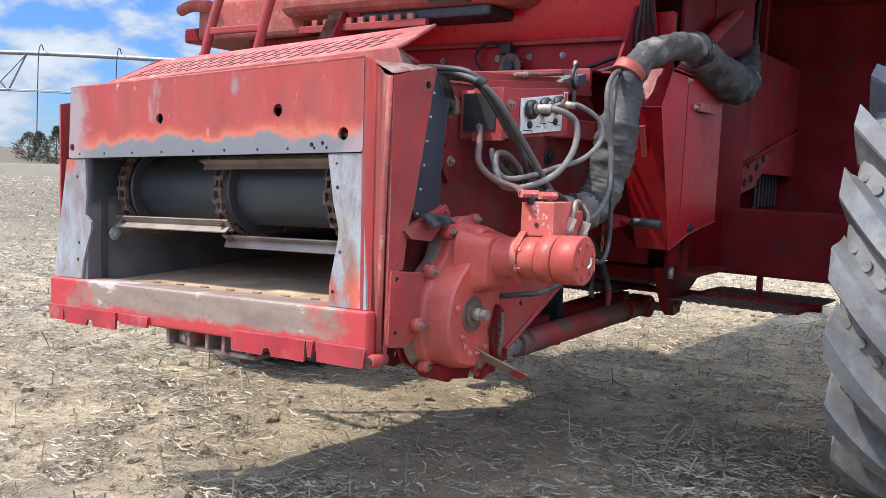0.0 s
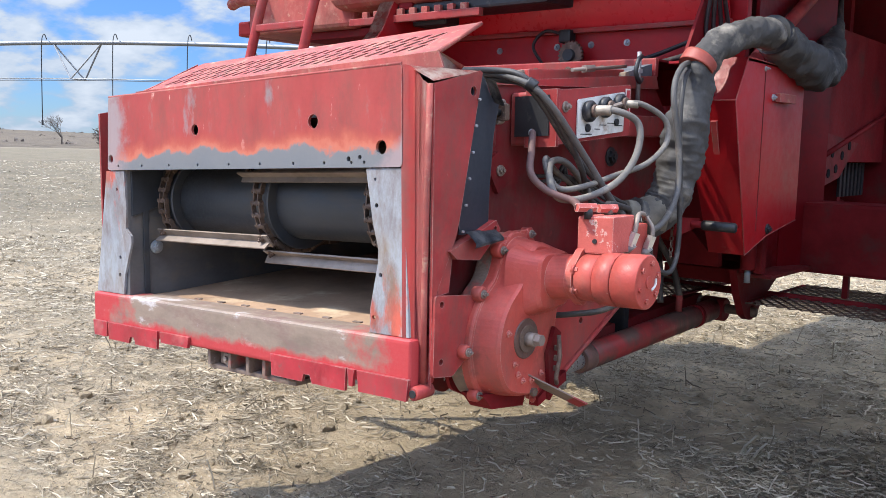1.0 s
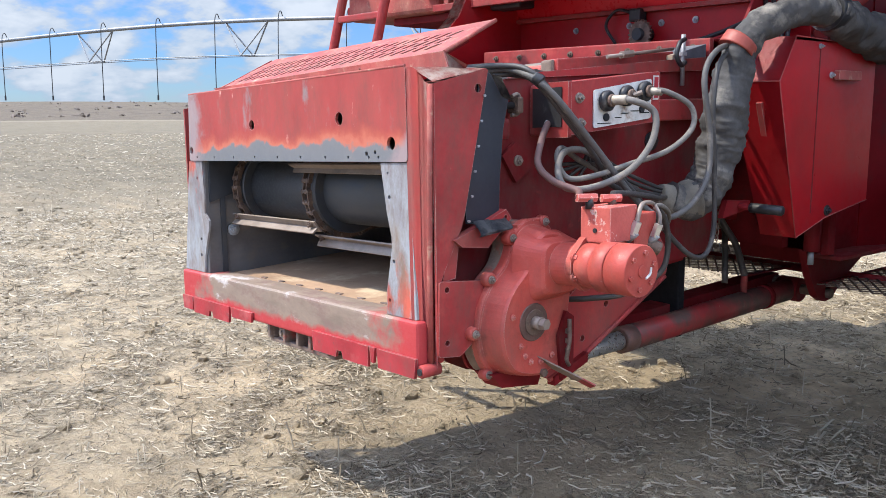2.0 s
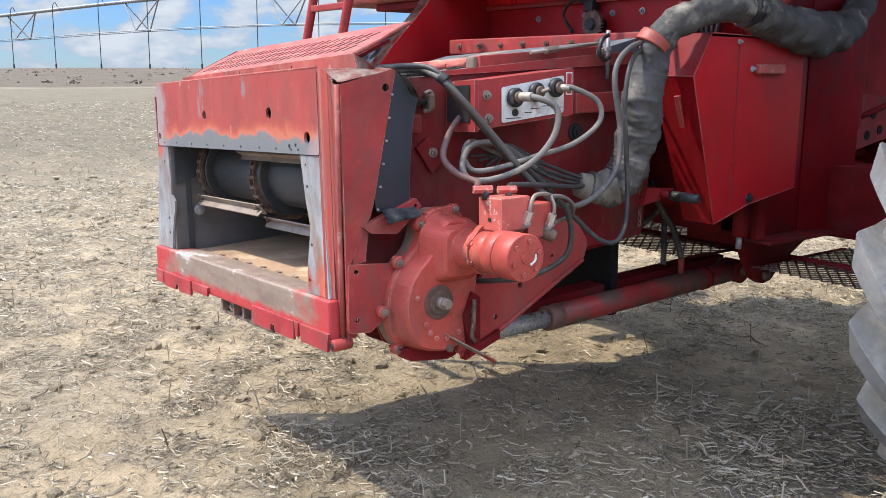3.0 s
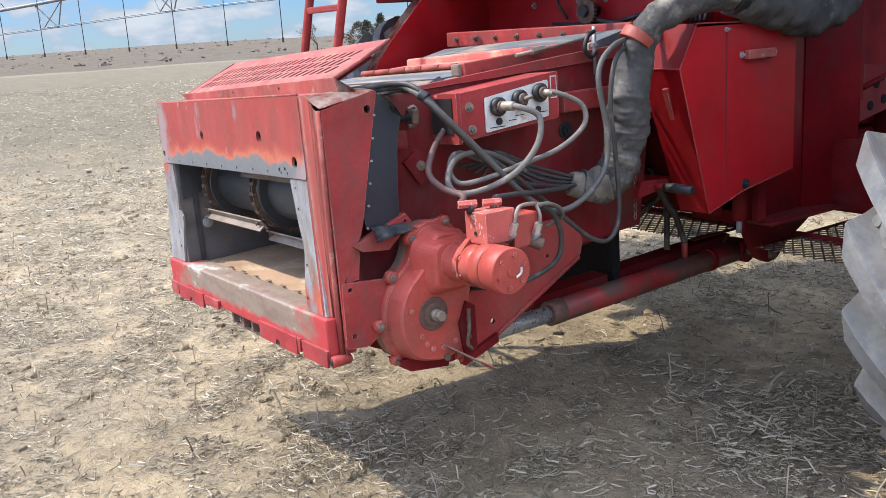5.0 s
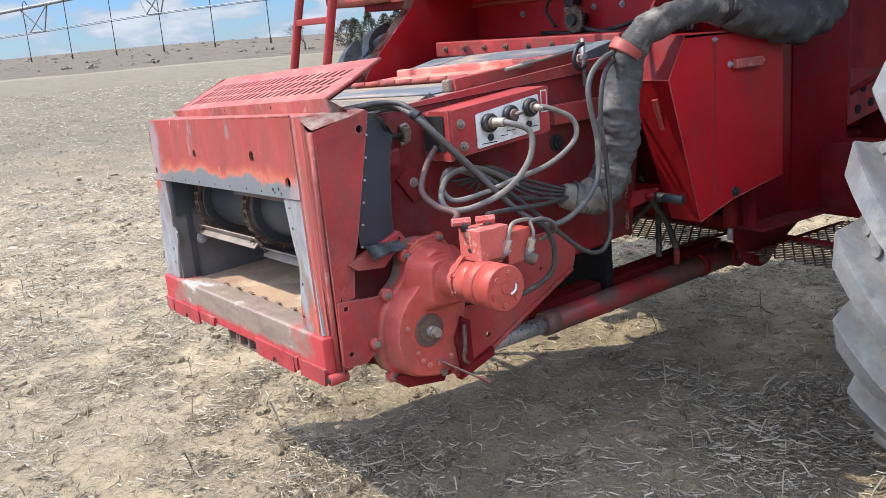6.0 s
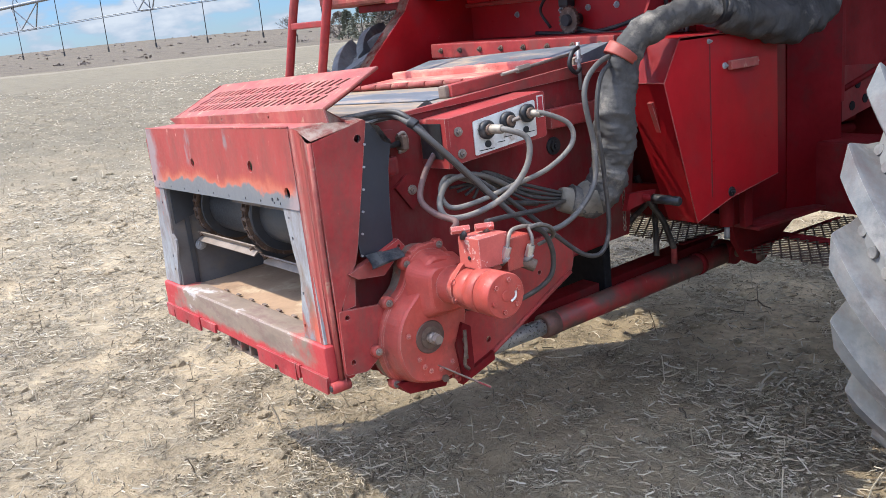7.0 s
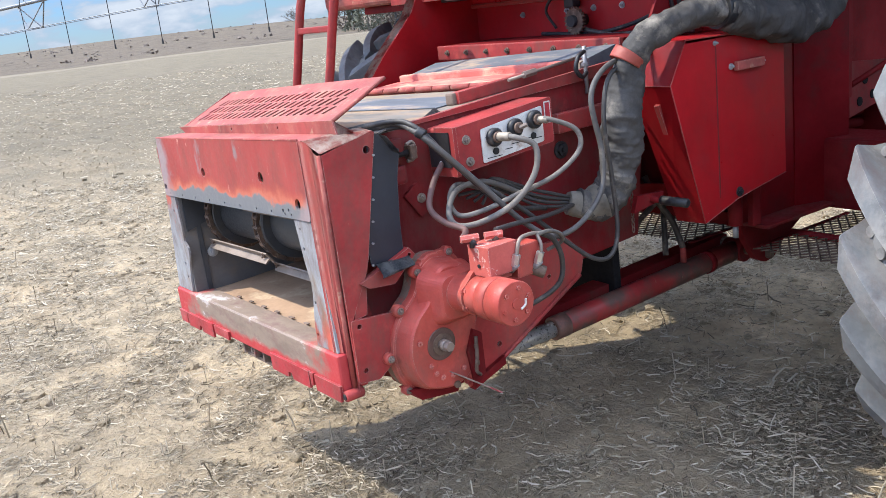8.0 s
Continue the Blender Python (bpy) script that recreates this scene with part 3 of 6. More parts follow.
# ================= combine: the feeder house =================
PIVOT = Vector((0.0, 1.424, 1.374))
DROOP = 0.95          # degrees by which the feeder house hangs below level
LEVEL = Matrix(((1.02, 0, 0, 0), (0, 1, 0, 0), (0.045, 0, 1, -0.017), (0, 0, 0, 1)))      # its face plate hangs lower on the far side
FEED = Matrix.Translation(PIVOT) @ pose(0, 0, 0, DROOP) @ Matrix.Translation(-PIVOT) @ LEVEL


def feeder_house():
    f = thing("feeder_house", (0, 0.7, 0.62), "red combine feeder house with worn open face plate and black drum", "feeder house")

    def fp(name, bm, mat, label="", parent=None):
        return part(name, bm, mat, parent or f, label, FEED)

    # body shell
    fp("side_panel", plate([(0.06, 0.80), (1.38, 0.86), (1.46, 1.36), (1.30, 1.52), (0.10, 1.455)], [], yz(0.655), (-0.010, 0, 0)), RED_SIDE, "dirty red side sheet darkened for shade")
    fp("side_panel", plate([(0.06, 0.80), (1.38, 0.86), (1.46, 1.30), (1.30, 1.45), (0.10, 1.455)], [], yz(-0.655), (0.010, 0, 0)), RED_DARK)
    fp("inner_wall", plate([(0.02, 0.82), (1.30, 0.86), (1.30, 1.44), (0.02, 1.44)], [], yz(-0.56), (-0.008, 0, 0)), WALL)
    fp("wall_edge", box((-0.658, 0.0085, 0.80), (-0.5605, 0.030, 1.262), 0.002), WALL)
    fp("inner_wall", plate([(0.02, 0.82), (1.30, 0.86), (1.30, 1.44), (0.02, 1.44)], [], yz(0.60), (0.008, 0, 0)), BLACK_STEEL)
    fp("floor_plate", plate([(0.09, 0.805), (1.37, 0.868), (1.37, 0.880), (0.09, 0.822)], [], yz(-0.645), (1.29, 0, 0)), DUSTY, "steel feeder floor under tan dust")
    # rear closed off in black for the shaded depth of the house
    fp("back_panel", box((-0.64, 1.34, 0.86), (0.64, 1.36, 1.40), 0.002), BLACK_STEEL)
    fp("belly_panel", plate([(0.14, 0.76), (1.30, 0.83), (1.30, 0.865), (0.14, 0.80)], [], yz(-0.60), (1.2, 0, 0)), RED_DARK)

    # face plate
    top = rounded([(-0.655, 1.255), (0.672, 1.255), (0.668, 1.502), (-0.64, 1.497)], 0.012)
    holes = [(-0.161, 1.373, 0.017), (0.358, 1.377, 0.019), (0.603, 1.304, 0.018), (-0.635, 1.292, 0.014)]
    holes += [(x, 1.268, 0.0045) for x in (-0.59, -0.45, -0.30, -0.15, 0.0, 0.14, 0.28, 0.40, 0.50, 0.545)]
    holes += [(0.49, 1.277, 0.007), (0.53, 1.281, 0.006)]
    fp("face_plate", plate(top, holes, xz(-0.004), (0, 0.009, 0)), PLATE, "dented red plate worn to orange and grey steel")
    fp("top_lip", plate([(-0.64, 0.004), (0.668, 0.004), (0.672, 0.112), (-0.63, 0.112)], [], xy(1.488), (0, 0, 0.010)), RED_FADED)
    fp("plate_edge", tube([(-0.64, 0.0, 1.497), (0.664, -0.001, 1.502)], 0.0045, 6, smooth=False), RED_FADED)
    corner = bmesh.new()
    prof = [(0.664, -0.003, 1.500), (0.676, 0.000, 1.499), (0.685, 0.008, 1.496), (0.692, 0.018, 1.488), (0.704, 0.020, 1.474), (0.716, 0.020, 1.460), (0.728, 0.022, 1.453)]
    rows = [[corner.verts.new((x + (0.016 if z is None else 0.0) * (1 - k / 6), y, 0.72 if z is None else z)) for z in (None, t)] for k, (x, y, t) in enumerate(prof)]
    for u, v in zip(rows, rows[1:]):
        corner.faces.new((u[0], u[1], v[1], v[0])).smooth = True
    bmesh.ops.solidify(corner, geom=corner.faces[:], thickness=0.005)
    fp("corner_fold", corner, RED_FOLD, "folded red corner of the face plate")
    right = [(0.548, 1.252), (0.672, 1.252), (0.697, 0.835), (0.563, 0.835), (0.566, 0.90), (0.592, 1.02), (0.592, 1.05), (0.572, 1.12)]
    fp("jamb_plate", plate(right, [(0.585, 1.16, 0.006), (0.600, 0.985, 0.006), (0.578, 0.875, 0.006), (0.58, 1.225, 0.004)], xz(0.0), (0, 0.008, 0)), WORN, "bare grey jamb with flaking red paint")
    left = [(-0.565, 1.252), (-0.672, 1.252), (-0.752, 0.835), (-0.585, 0.835), (-0.575, 0.90), (-0.53, 1.01), (-0.53, 1.035), (-0.562, 1.06), (-0.556, 1.13)]
    fp("jamb_plate", plate(left, [(-0.61, 1.19, 0.006), (-0.60, 0.96, 0.007), (-0.605, 0.90, 0.007)], xz(0.0), (0, 0.008, 0)), WORN)
    sill = box((-0.76, -0.012, 0.705), (0.712, 0.085, 0.833), 0.012, segs=3)
    fp("sill", sill, SILL, "scuffed red sill worn to bare metal")
    fp("sill_plate", box((-0.60, 0.086, 0.80), (0.60, 0.20, 0.8255), 0.003), DUSTY)
    for k in range(7):
        fp("sill_rivet", box((-0.30 + k * 0.12, 0.080, 0.833), (-0.27 + k * 0.12, 0.092, 0.837), 0.001), GRIME)

    # side flange with its rolled front edge
    fl = [(0.032, 0.70), (0.040, 0.92), (0.055, 0.955), (0.120, 1.075), (0.132, 1.115), (0.215, 1.487), (0.205, 1.492), (0.030, 1.452)]
    fl_holes = [(0.180, 1.440, 0.012)]
    fp("side_flange", plate(fl, fl_holes, yz(0.742), (-0.008, 0, 0)), RED, "tall red side flange with a pale worn edge")
    fp("flange_edge", tube([(0.722, 0.026, 0.70), (0.722, 0.026, 0.95), (0.726, 0.026, 1.20), (0.732, 0.026, 1.452)], 0.008, smooth=False), RED_FADED)
    fold = bmesh.new()
    fold.faces.new([fold.verts.new(p) for p in ((0.672, 0.010, 1.498), (0.742, 0.026, 1.457), (0.742, 0.210, 1.491), (0.655, 0.215, 1.502))])
    bmesh.ops.solidify(fold, geom=fold.faces[:], thickness=0.004)
    fp("flange_top", fold, RED_FADED, "dusty sloping flange top")
    fp("side_flange", plate([(0.032, 0.70), (0.10, 0.95), (0.2, 1.48), (0.03, 1.45)], [], yz(-0.765), (0.008, 0, 0)), RED)
    fp("mount_plate", plate(rounded([(0.030, 0.735), (0.105, 0.725), (0.215, 0.80), (0.222, 0.92), (0.035, 0.94)], 0.01), [(0.06, 0.915, 0.008), (0.06, 0.77, 0.008)], yz(0.750), (-0.012, 0, 0)), RED, "scuffed red mounting plate")
    fp("gusset", plate([(0.055, 0.935), (0.10, 0.94), (0.115, 1.05), (0.075, 1.03)], [], yz(0.738), (-0.02, 0, 0)), RED)
    shelf = plate([(0.085, 1.045), (0.115, 1.022), (0.205, 1.012), (0.292, 1.085), (0.272, 1.112), (0.155, 1.068)], [(0.235, 1.06, 0.007), (0.27, 1.09, 0.006)], yz(0.752), (-0.030, 0, 0))
    fp("bent_bracket", shelf, RED)
    shape = [(0.190, 1.485), (0.232, 1.480), (0.262, 1.432), (0.300, 1.420), (0.278, 1.330), (0.266, 1.20), (0.262, 1.085), (0.145, 1.080), (0.140, 1.13), (0.185, 1.38)]
    fl_ob = fp("rubber_flap", plate(rounded(shape, 0.008, 3), [], yz(0.733), (-0.006, 0, 0)), FLAP, "dark rubber seal flap curling at its foot")
    curl = bmesh.new()
    rows = []
    for k in range(6):
        a = k / 5
        rows.append([curl.verts.new((0.748 + 0.035 * math.sin(a * 2.2), y, 1.09 - 0.05 * a + 0.02 * a * a - 0.10 * (0.28 - y) * a)) for y in (0.150, 0.19, 0.235, 0.268)])
    for u, v in zip(rows, rows[1:]):
        for k in range(3):
            curl.faces.new((u[k], u[k + 1], v[k + 1], v[k])).smooth = True
    bmesh.ops.solidify(curl, geom=curl.faces[:], thickness=0.006)
    fp("flap_foot", curl, FLAP, parent=fl_ob)
    tip = bmesh.new()
    rows = [[tip.verts.new((0.735 + 0.024 * u * u, 0.228 + 0.014 * k + 0.018 * u, 1.482 - 0.021 * k - 0.014 * u)) for k in range(4)] for u in (0.0, 0.35, 0.7, 1.0)]
    for u, v in zip(rows, rows[1:]):
        for k in range(3):
            tip.faces.new((u[k], u[k + 1], v[k + 1], v[k])).smooth = True
    bmesh.ops.solidify(tip, geom=tip.faces[:], thickness=0.005)
    fp("flap_tip", tip, FLAP, "curled upper corner", parent=fl_ob)
    for k in range(6):
        z = 1.42 - 0.066 * k
        fp("rivet", cyl((0.744, 0.198 - 0.0115 * k, z), (0.750, 0.198 - 0.0115 * k, z), 0.0036, segs=10), STEEL)

    # lower hook plates and latch under the sill
    for lo, hi, zl, n in ((-0.75, -0.66, 0.682, 0), (-0.655, -0.36, 0.676, 1), (-0.345, -0.19, 0.70, 0), (0.20, 0.50, 0.674, 1), (0.505, 0.53, 0.690, 0), (0.54, 0.715, 0.680, 0)):
        mid = (lo + hi) / 2
        shape = [(lo, 0.735), (hi, 0.735), (hi - 0.004, zl), (mid + 0.02, zl), (mid + 0.012, zl + 0.022), (mid - 0.012, zl + 0.022), (mid - 0.02, zl), (lo + 0.004, zl)] if n else [(lo, 0.735), (hi, 0.735), (hi - 0.006, zl), (lo + 0.006, zl)]
        fp("hook_plate", plate(shape, [], xz(-0.022), (0, 0.009, 0)), RED_FRESH, "bright red hook plate")
    fp("corner_tube", cyl((0.724, -0.014, 0.700), (0.724, 0.05, 0.700), 0.0180, bevel=0.003), RED)
    # black disc for the dark bore of the tube
    fp("corner_hole", cyl((0.724, -0.017, 0.700), (0.724, -0.012, 0.700), 0.010), BLACK)
    lt = fp("latch", box((-0.14, 0.02, 0.640), (0.26, 0.09, 0.655), 0.004), GRIME, "grimy brown latch housing")
    for x in (-0.13, -0.03, 0.055, 0.13, 0.235):
        fp("latch_rib", box((x, 0.005, 0.655), (x + 0.014, 0.10, 0.71), 0.003), GRIME, parent=lt)
    fp("latch_block", box((-0.10, 0.03, 0.656), (-0.032, 0.07, 0.70), 0.006), GRIME, parent=lt)
    fp("latch_bolt", bolt((-0.044, 0.022, 0.682), (0, -1, 0), 0.018, 0.012), SLAT, parent=lt)
    for x in (0.56, 0.66):
        fp("hanger_plate", plate(rounded([(0.16, 0.76), (0.34, 0.76), (0.36, 0.64), (0.29, 0.615), (0.20, 0.66)], 0.015), [(0.30, 0.655, 0.012)], yz(x), (0.012, 0, 0)), RED_DARK)
    fp("hanger_bolt", bolt((0.676, 0.30, 0.655), (1, 0, 0), 0.016), RUST)

    # drum, chains and slats
    DY, DZ = 0.255, 1.150
    fp("drum", cyl((-0.55, DY, DZ), (0.595, DY, DZ), 0.118, segs=40, bevel=0.004), BLACK_STEEL, "scuffed black steel drum")
    for x in (-0.455, 0.033, 0.50):
        fp("drum_disc", cyl((x - 0.006, DY, DZ), (x + 0.006, DY, DZ), 0.150, segs=40, bevel=0.002), BLACK_STEEL)

    def chain(x):
        own = None
        R, n = 0.158, 19
        path = []
        for k in range(n):
            a = math.radians(62) + math.radians(236) * k / (n - 1)
            path.append((DY + R * math.cos(a + 0), DZ + R * math.sin(a)))
        ey, ez = path[-1]
        sy, sz = path[0]
        path = [(sy + 0.052 * k, sz + 0.006 * k) for k in range(12, 0, -1)] + path + [(ey + 0.052 * k, ez - 0.018 * k + 0.02 * k) for k in range(1, 14)]
        for i, ((y0, z0), (y1, z1)) in enumerate(zip(path, path[1:])):
            wide = 0.017 if i % 2 else 0.010
            dv = Vector((0, y1 - y0, z1 - z0)).normalized() * 0.008
            for s in (-1, 1):
                c0, c1 = Vector((x + s * wide, y0, z0)) - dv, Vector((x + s * wide, y1, z1)) + dv
                nrm = Vector((0, -(c1 - c0).z, (c1 - c0).y)).normalized() * 0.011
                vs = []
                for dx in (-0.0025, 0.0025):
                    vs.append([own_v + Vector((dx, 0, 0)) for own_v in (c0 - nrm * 0.7, c0 + nrm * 0.7, c1 + nrm * 0.7, c1 - nrm * 0.7)])
                b = bmesh.new()
                A, B = [[b.verts.new(q) for q in row] for row in vs]
                b.faces.new(A[::-1]); b.faces.new(B)
                for k in range(4):
                    b.faces.new((A[k], A[(k + 1) % 4], B[(k + 1) % 4], B[k]))
                own = join(own, b)
            own = cyl((x - 0.022, y0, z0), (x + 0.022, y0, z0), 0.0085, segs=8, bm=own)
        return own

    for x in (-0.49, 0.0, 0.47):
        fp("feed_chain", chain(x), RUST, "rusty roller feed chain")

    def slat(x0, x1, ang, parent=None):
        a = math.radians(ang)
        c = Vector((0, DY + 0.194 * math.cos(a), DZ + 0.194 * math.sin(a)))
        radial, tang = Vector((0, math.cos(a), math.sin(a))), Vector((0, -math.sin(a), math.cos(a)))
        b = bmesh.new()
        prof = [(-0.022, -0.012), (0.022, -0.012), (0.022, -0.007), (0.008, -0.006), (0.007, 0.020), (0.002, 0.020), (0.001, -0.006), (-0.022, -0.007)]
        ra, rb = [[b.verts.new(Vector((x, 0, 0)) + c + tang * u + radial * v) for u, v in prof] for x in (x0, x1)]
        b.faces.new(ra[::-1]); b.faces.new(rb)
        for k in range(len(prof)):
            b.faces.new((ra[k], ra[(k + 1) % len(prof)], rb[(k + 1) % len(prof)], rb[k]))
        s = fp("slat", b, SLAT, "worn steel crossbar slat")
        for x in (x0 + 0.03, x1 - 0.03):
            fp("slat_bolt", bolt(c + Vector((x, 0, 0)) + radial * -0.006 - tang * 0.012, radial, 0.008, 0.008), RUST, parent=s)

    slat(-0.05, 0.50, 153)
    slat(-0.525, 0.045, 218)
    slat(-0.03, 0.50, 240)
    slat(-0.525, 0.045, 112)
    fp("wall_bolt", bolt((-0.552, 0.109, 0.990), (1, 0, 0), 0.016, 0.012), STEEL)
    fp("wall_strip", box((-0.556, 0.06, 0.83), (-0.55, 0.08, 1.25), 0.001), BLACK_STEEL)
    fp("wall_bracket", plate([(0.02, 1.10), (0.12, 1.13), (0.14, 1.25), (0.02, 1.25)], [], yz(-0.548), (-0.01, 0, 0)), BLACK_STEEL)

    # slotted cover on top
    def cover_point(u, v):
        """u across, v from the front edge to the rear edge."""
        a, b_ = Vector((-0.665, 0.13, 1.522)), Vector((0.680, 0.115, 1.540))
        c, d = Vector((-0.60, 0.345, 1.628)), Vector((0.635, 0.345, 1.637))
        return (a * (1 - u) + b_ * u) * (1 - v) + (c * (1 - u) + d * u) * v

    cv = bmesh.new()
    nu, nv = 22, 3
    us = [0.06 + 0.88 * k / nu for k in range(nu + 1)]
    vs = [0.14 + 0.62 * k / nv for k in range(nv + 1)]

    def quad(pts):
        cv.faces.new([cv.verts.new(cover_point(*p)) for p in pts])

    for a0, a1, b0, b1 in ((0, 1, 0, vs[0]), (0, 1, vs[-1], 1), (0, us[0], vs[0], vs[-1]), (us[-1], 1, vs[0], vs[-1])):
        quad([(a0, b0), (a1, b0), (a1, b1), (a0, b1)])
    for i in range(nu):
        for j in range(nv):
            u0, u1, v0, v1 = us[i], us[i + 1], vs[j], vs[j + 1]
            du, dv = u1 - u0, v1 - v0
            inner = [(u0 + du * a, v0 + dv * b_) for a, b_ in ((0.04, 0.10), (0.44, 0.08), (0.95, 0.82), (0.96, 0.92), (0.58, 0.93), (0.05, 0.22))]
            O = [cv.verts.new(cover_point(*p)) for p in ((u0, v0), (u1, v0), (u1, v1), (u0, v1))]
            I = [cv.verts.new(cover_point(*p)) for p in inner]
            for q in ((O[0], O[1], I[1], I[0]), (O[1], O[2], I[3], I[2]), (O[1], I[2], I[1]), (O[2], O[3], I[4], I[3]), (O[3], O[0], I[5], I[4]), (O[0], I[0], I[5])):
                cv.faces.new(q)
            L = [cv.verts.new(v.co + Vector((0.0, 0.002, -0.004))) for v in I]
            for k in range(6):
                cv.faces.new((I[k], I[(k + 1) % 6], L[(k + 1) % 6], L[k]))
    fp("slotted_cover", cv, RED_FADED, "dusty red cover with rows of slanted slots")
    fp("cover_front", plate([(-0.668, 1.522), (0.682, 1.540), (0.700, 1.497), (-0.60, 1.497)], [(-0.1, 1.514, 0.006), (0.3, 1.518, 0.006)], xz(0.118), (0, -0.006, 0)), RED_FADED)
    flap = bmesh.new()
    flap.faces.new([flap.verts.new(p) for p in ((0.680, 0.115, 1.540), (0.735, 0.150, 1.500), (0.715, 0.160, 1.492), (0.690, 0.118, 1.497))])
    bmesh.ops.solidify(flap, geom=flap.faces[:], thickness=0.004)
    fp("cover_flap", flap, RED_FADED)
    fp("cover_edge", tube([(0.680, 0.117, 1.537), (0.635, 0.343, 1.633)], 0.006, 6, smooth=False), RED_FADED)
    fp("cover_end", plate([(0.13, 1.525), (0.345, 1.50), (0.345, 1.628)], [], yz(-0.635), (0.005, 0, 0)), RED)
    # dark sheet added below the slots so they look shaded
    fp("slot_dark_backing", plate([(0.150, 1.510), (0.335, 1.592), (0.338, 1.584), (0.156, 1.500)], [], yz(-0.61), (1.14, 0, 0)), RED_DARK)

    # top deck, rising a little to the rear
    slope = FEED @ Matrix(((1, 0, 0, 0), (0, 1, 0, 0), (0, 0.06, 1, -0.006), (0, 0, 0, 1)))

    def dp(name, bm, mat, label=""):
        return part(name, bm, mat, f, label, slope)

    dp("deck", box((-0.655, 0.09, 1.452), (0.655, 0.93, 1.462), 0.002), DECK, "dusty bare steel deck")
    dp("deck_strip", box((-0.60, 0.60, 1.4635), (0.52, 0.80, 1.467), 0.001), DECK_STEEL)
    for k in range(9):
        dp("hinge_knuckle", cyl((-0.58 + k * 0.125, 0.93, 1.477), (-0.465 + k * 0.125, 0.93, 1.477), 0.011, segs=12), RED_FADED)
    # black skirt, widened to stand for the shade under the feeder
    fp("rear_skirt_shade", box((-0.35, 1.32, 0.53), (0.57, 1.36, 0.86), 0.01), INK_AND_SHADE)
    dp("deck_door", plate([(-0.60, 0.94), (0.54, 0.94), (0.54, 1.17), (-0.60, 1.17)], [], xy(1.462), (0, 0, 0.014)), RED_DECK, "faded red inspection door")
    dp("deck_step", box((-0.58, 1.17, 1.44), (0.56, 1.20, 1.505), 0.008), RED_DECK)
    dp("deck_rear", plate([(1.20, 1.455), (1.20, 1.492), (1.392, 1.522), (1.392, 1.455)], [], yz(-0.58), (1.18, 0, 0)), DECK_STEEL, "dusty grey rear deck strip")
    rail = box((0.535, 0.66, 1.462), (0.575, 1.24, 1.505), 0.005)
    dp("deck_rail", rail, RED)
    dp("rail_foot", box((0.515, 0.645, 1.462), (0.56, 0.69, 1.504), 0.008), GRIME)
    dp("spring_rod", cyl((0.60, 0.86, 1.500), (0.60, 1.20, 1.512), 0.006), SLAT)
    dp("spring_nut", cyl((0.60, 0.93, 1.503), (0.60, 0.985, 1.505), 0.013, segs=6), SLAT)
    hk = fp("hose_hook", cyl((0.672, 1.158, 1.45), (0.672, 1.158, 1.618), 0.0075, segs=12), STEEL, "upright steel hose hook")
    fp("hook_nut", cyl((0.672, 1.158, 1.548), (0.672, 1.158, 1.560), 0.014, segs=6), STEEL, parent=hk)
    fp("hook_ring", tube([(0.69, 1.14, 1.60), (0.70, 1.10, 1.585), (0.70, 1.085, 1.545), (0.70, 1.11, 1.515), (0.69, 1.145, 1.525)], 0.008, 8), BLACK, parent=hk)
    dp("corner_sheet", plate([(0.58, 0.10), (0.735, 0.105), (0.735, 0.205), (0.62, 0.40)], [], xy(1.4645), (0, 0, 0.006)), DECK)
    # black sheet laid in place of a shaded triangular cutout
    notch = bmesh.new()
    notch.faces.new([notch.verts.new(p) for p in ((0.650, 0.455, 1.466), (0.645, 0.530, 1.467), (0.590, 0.545, 1.479))])
    bmesh.ops.solidify(notch, geom=notch.faces[:], thickness=0.004)
    dp("vent_notch_dark", notch, BLACK, "black triangle for the dark of a small opening")
    dp("edge_rail", plate([(0.36, 1.455), (1.32, 1.43), (1.30, 1.475), (1.05, 1.475), (0.40, 1.466)], [], yz(0.665), (-0.018, 0, 0)), RED)
    fp("side_channel", box((0.665, 0.98, 1.335), (0.70, 1.30, 1.405), 0.005), RED)
    tri = plate([(0.335, 1.255), (0.385, 1.29), (0.445, 1.265), (0.45, 1.21), (0.39, 1.175)], [], yz(0.670), (-0.014, 0, 0))
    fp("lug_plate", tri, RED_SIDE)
    fp("lug_bolt", bolt((0.672, 0.395, 1.238), (1, 0, 0), 0.011, 0.010), SLAT)
    fp("side_bolt", bolt((0.658, 1.02, 1.27), (1, 0, 0), 0.022, 0.014), BLACK)
    fp("tension_rod", cyl((0.69, 0.22, 1.395), (0.69, 0.37, 1.395), 0.010), BLACK)
    fp("clevis", tube([(0.69, 0.352, 1.42), (0.69, 0.375, 1.425), (0.69, 0.385, 1.40), (0.69, 0.375, 1.372), (0.69, 0.350, 1.368)], 0.006, 8), SLAT)
    fp("tension_nut", box((0.668, 0.355, 1.372), (0.712, 0.378, 1.418), 0.006), RUST)
    for z0, z1 in ((1.40, 1.445), (1.30, 1.36)):
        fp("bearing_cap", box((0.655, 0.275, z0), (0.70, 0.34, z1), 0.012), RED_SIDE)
    return f


feeder = feeder_house()

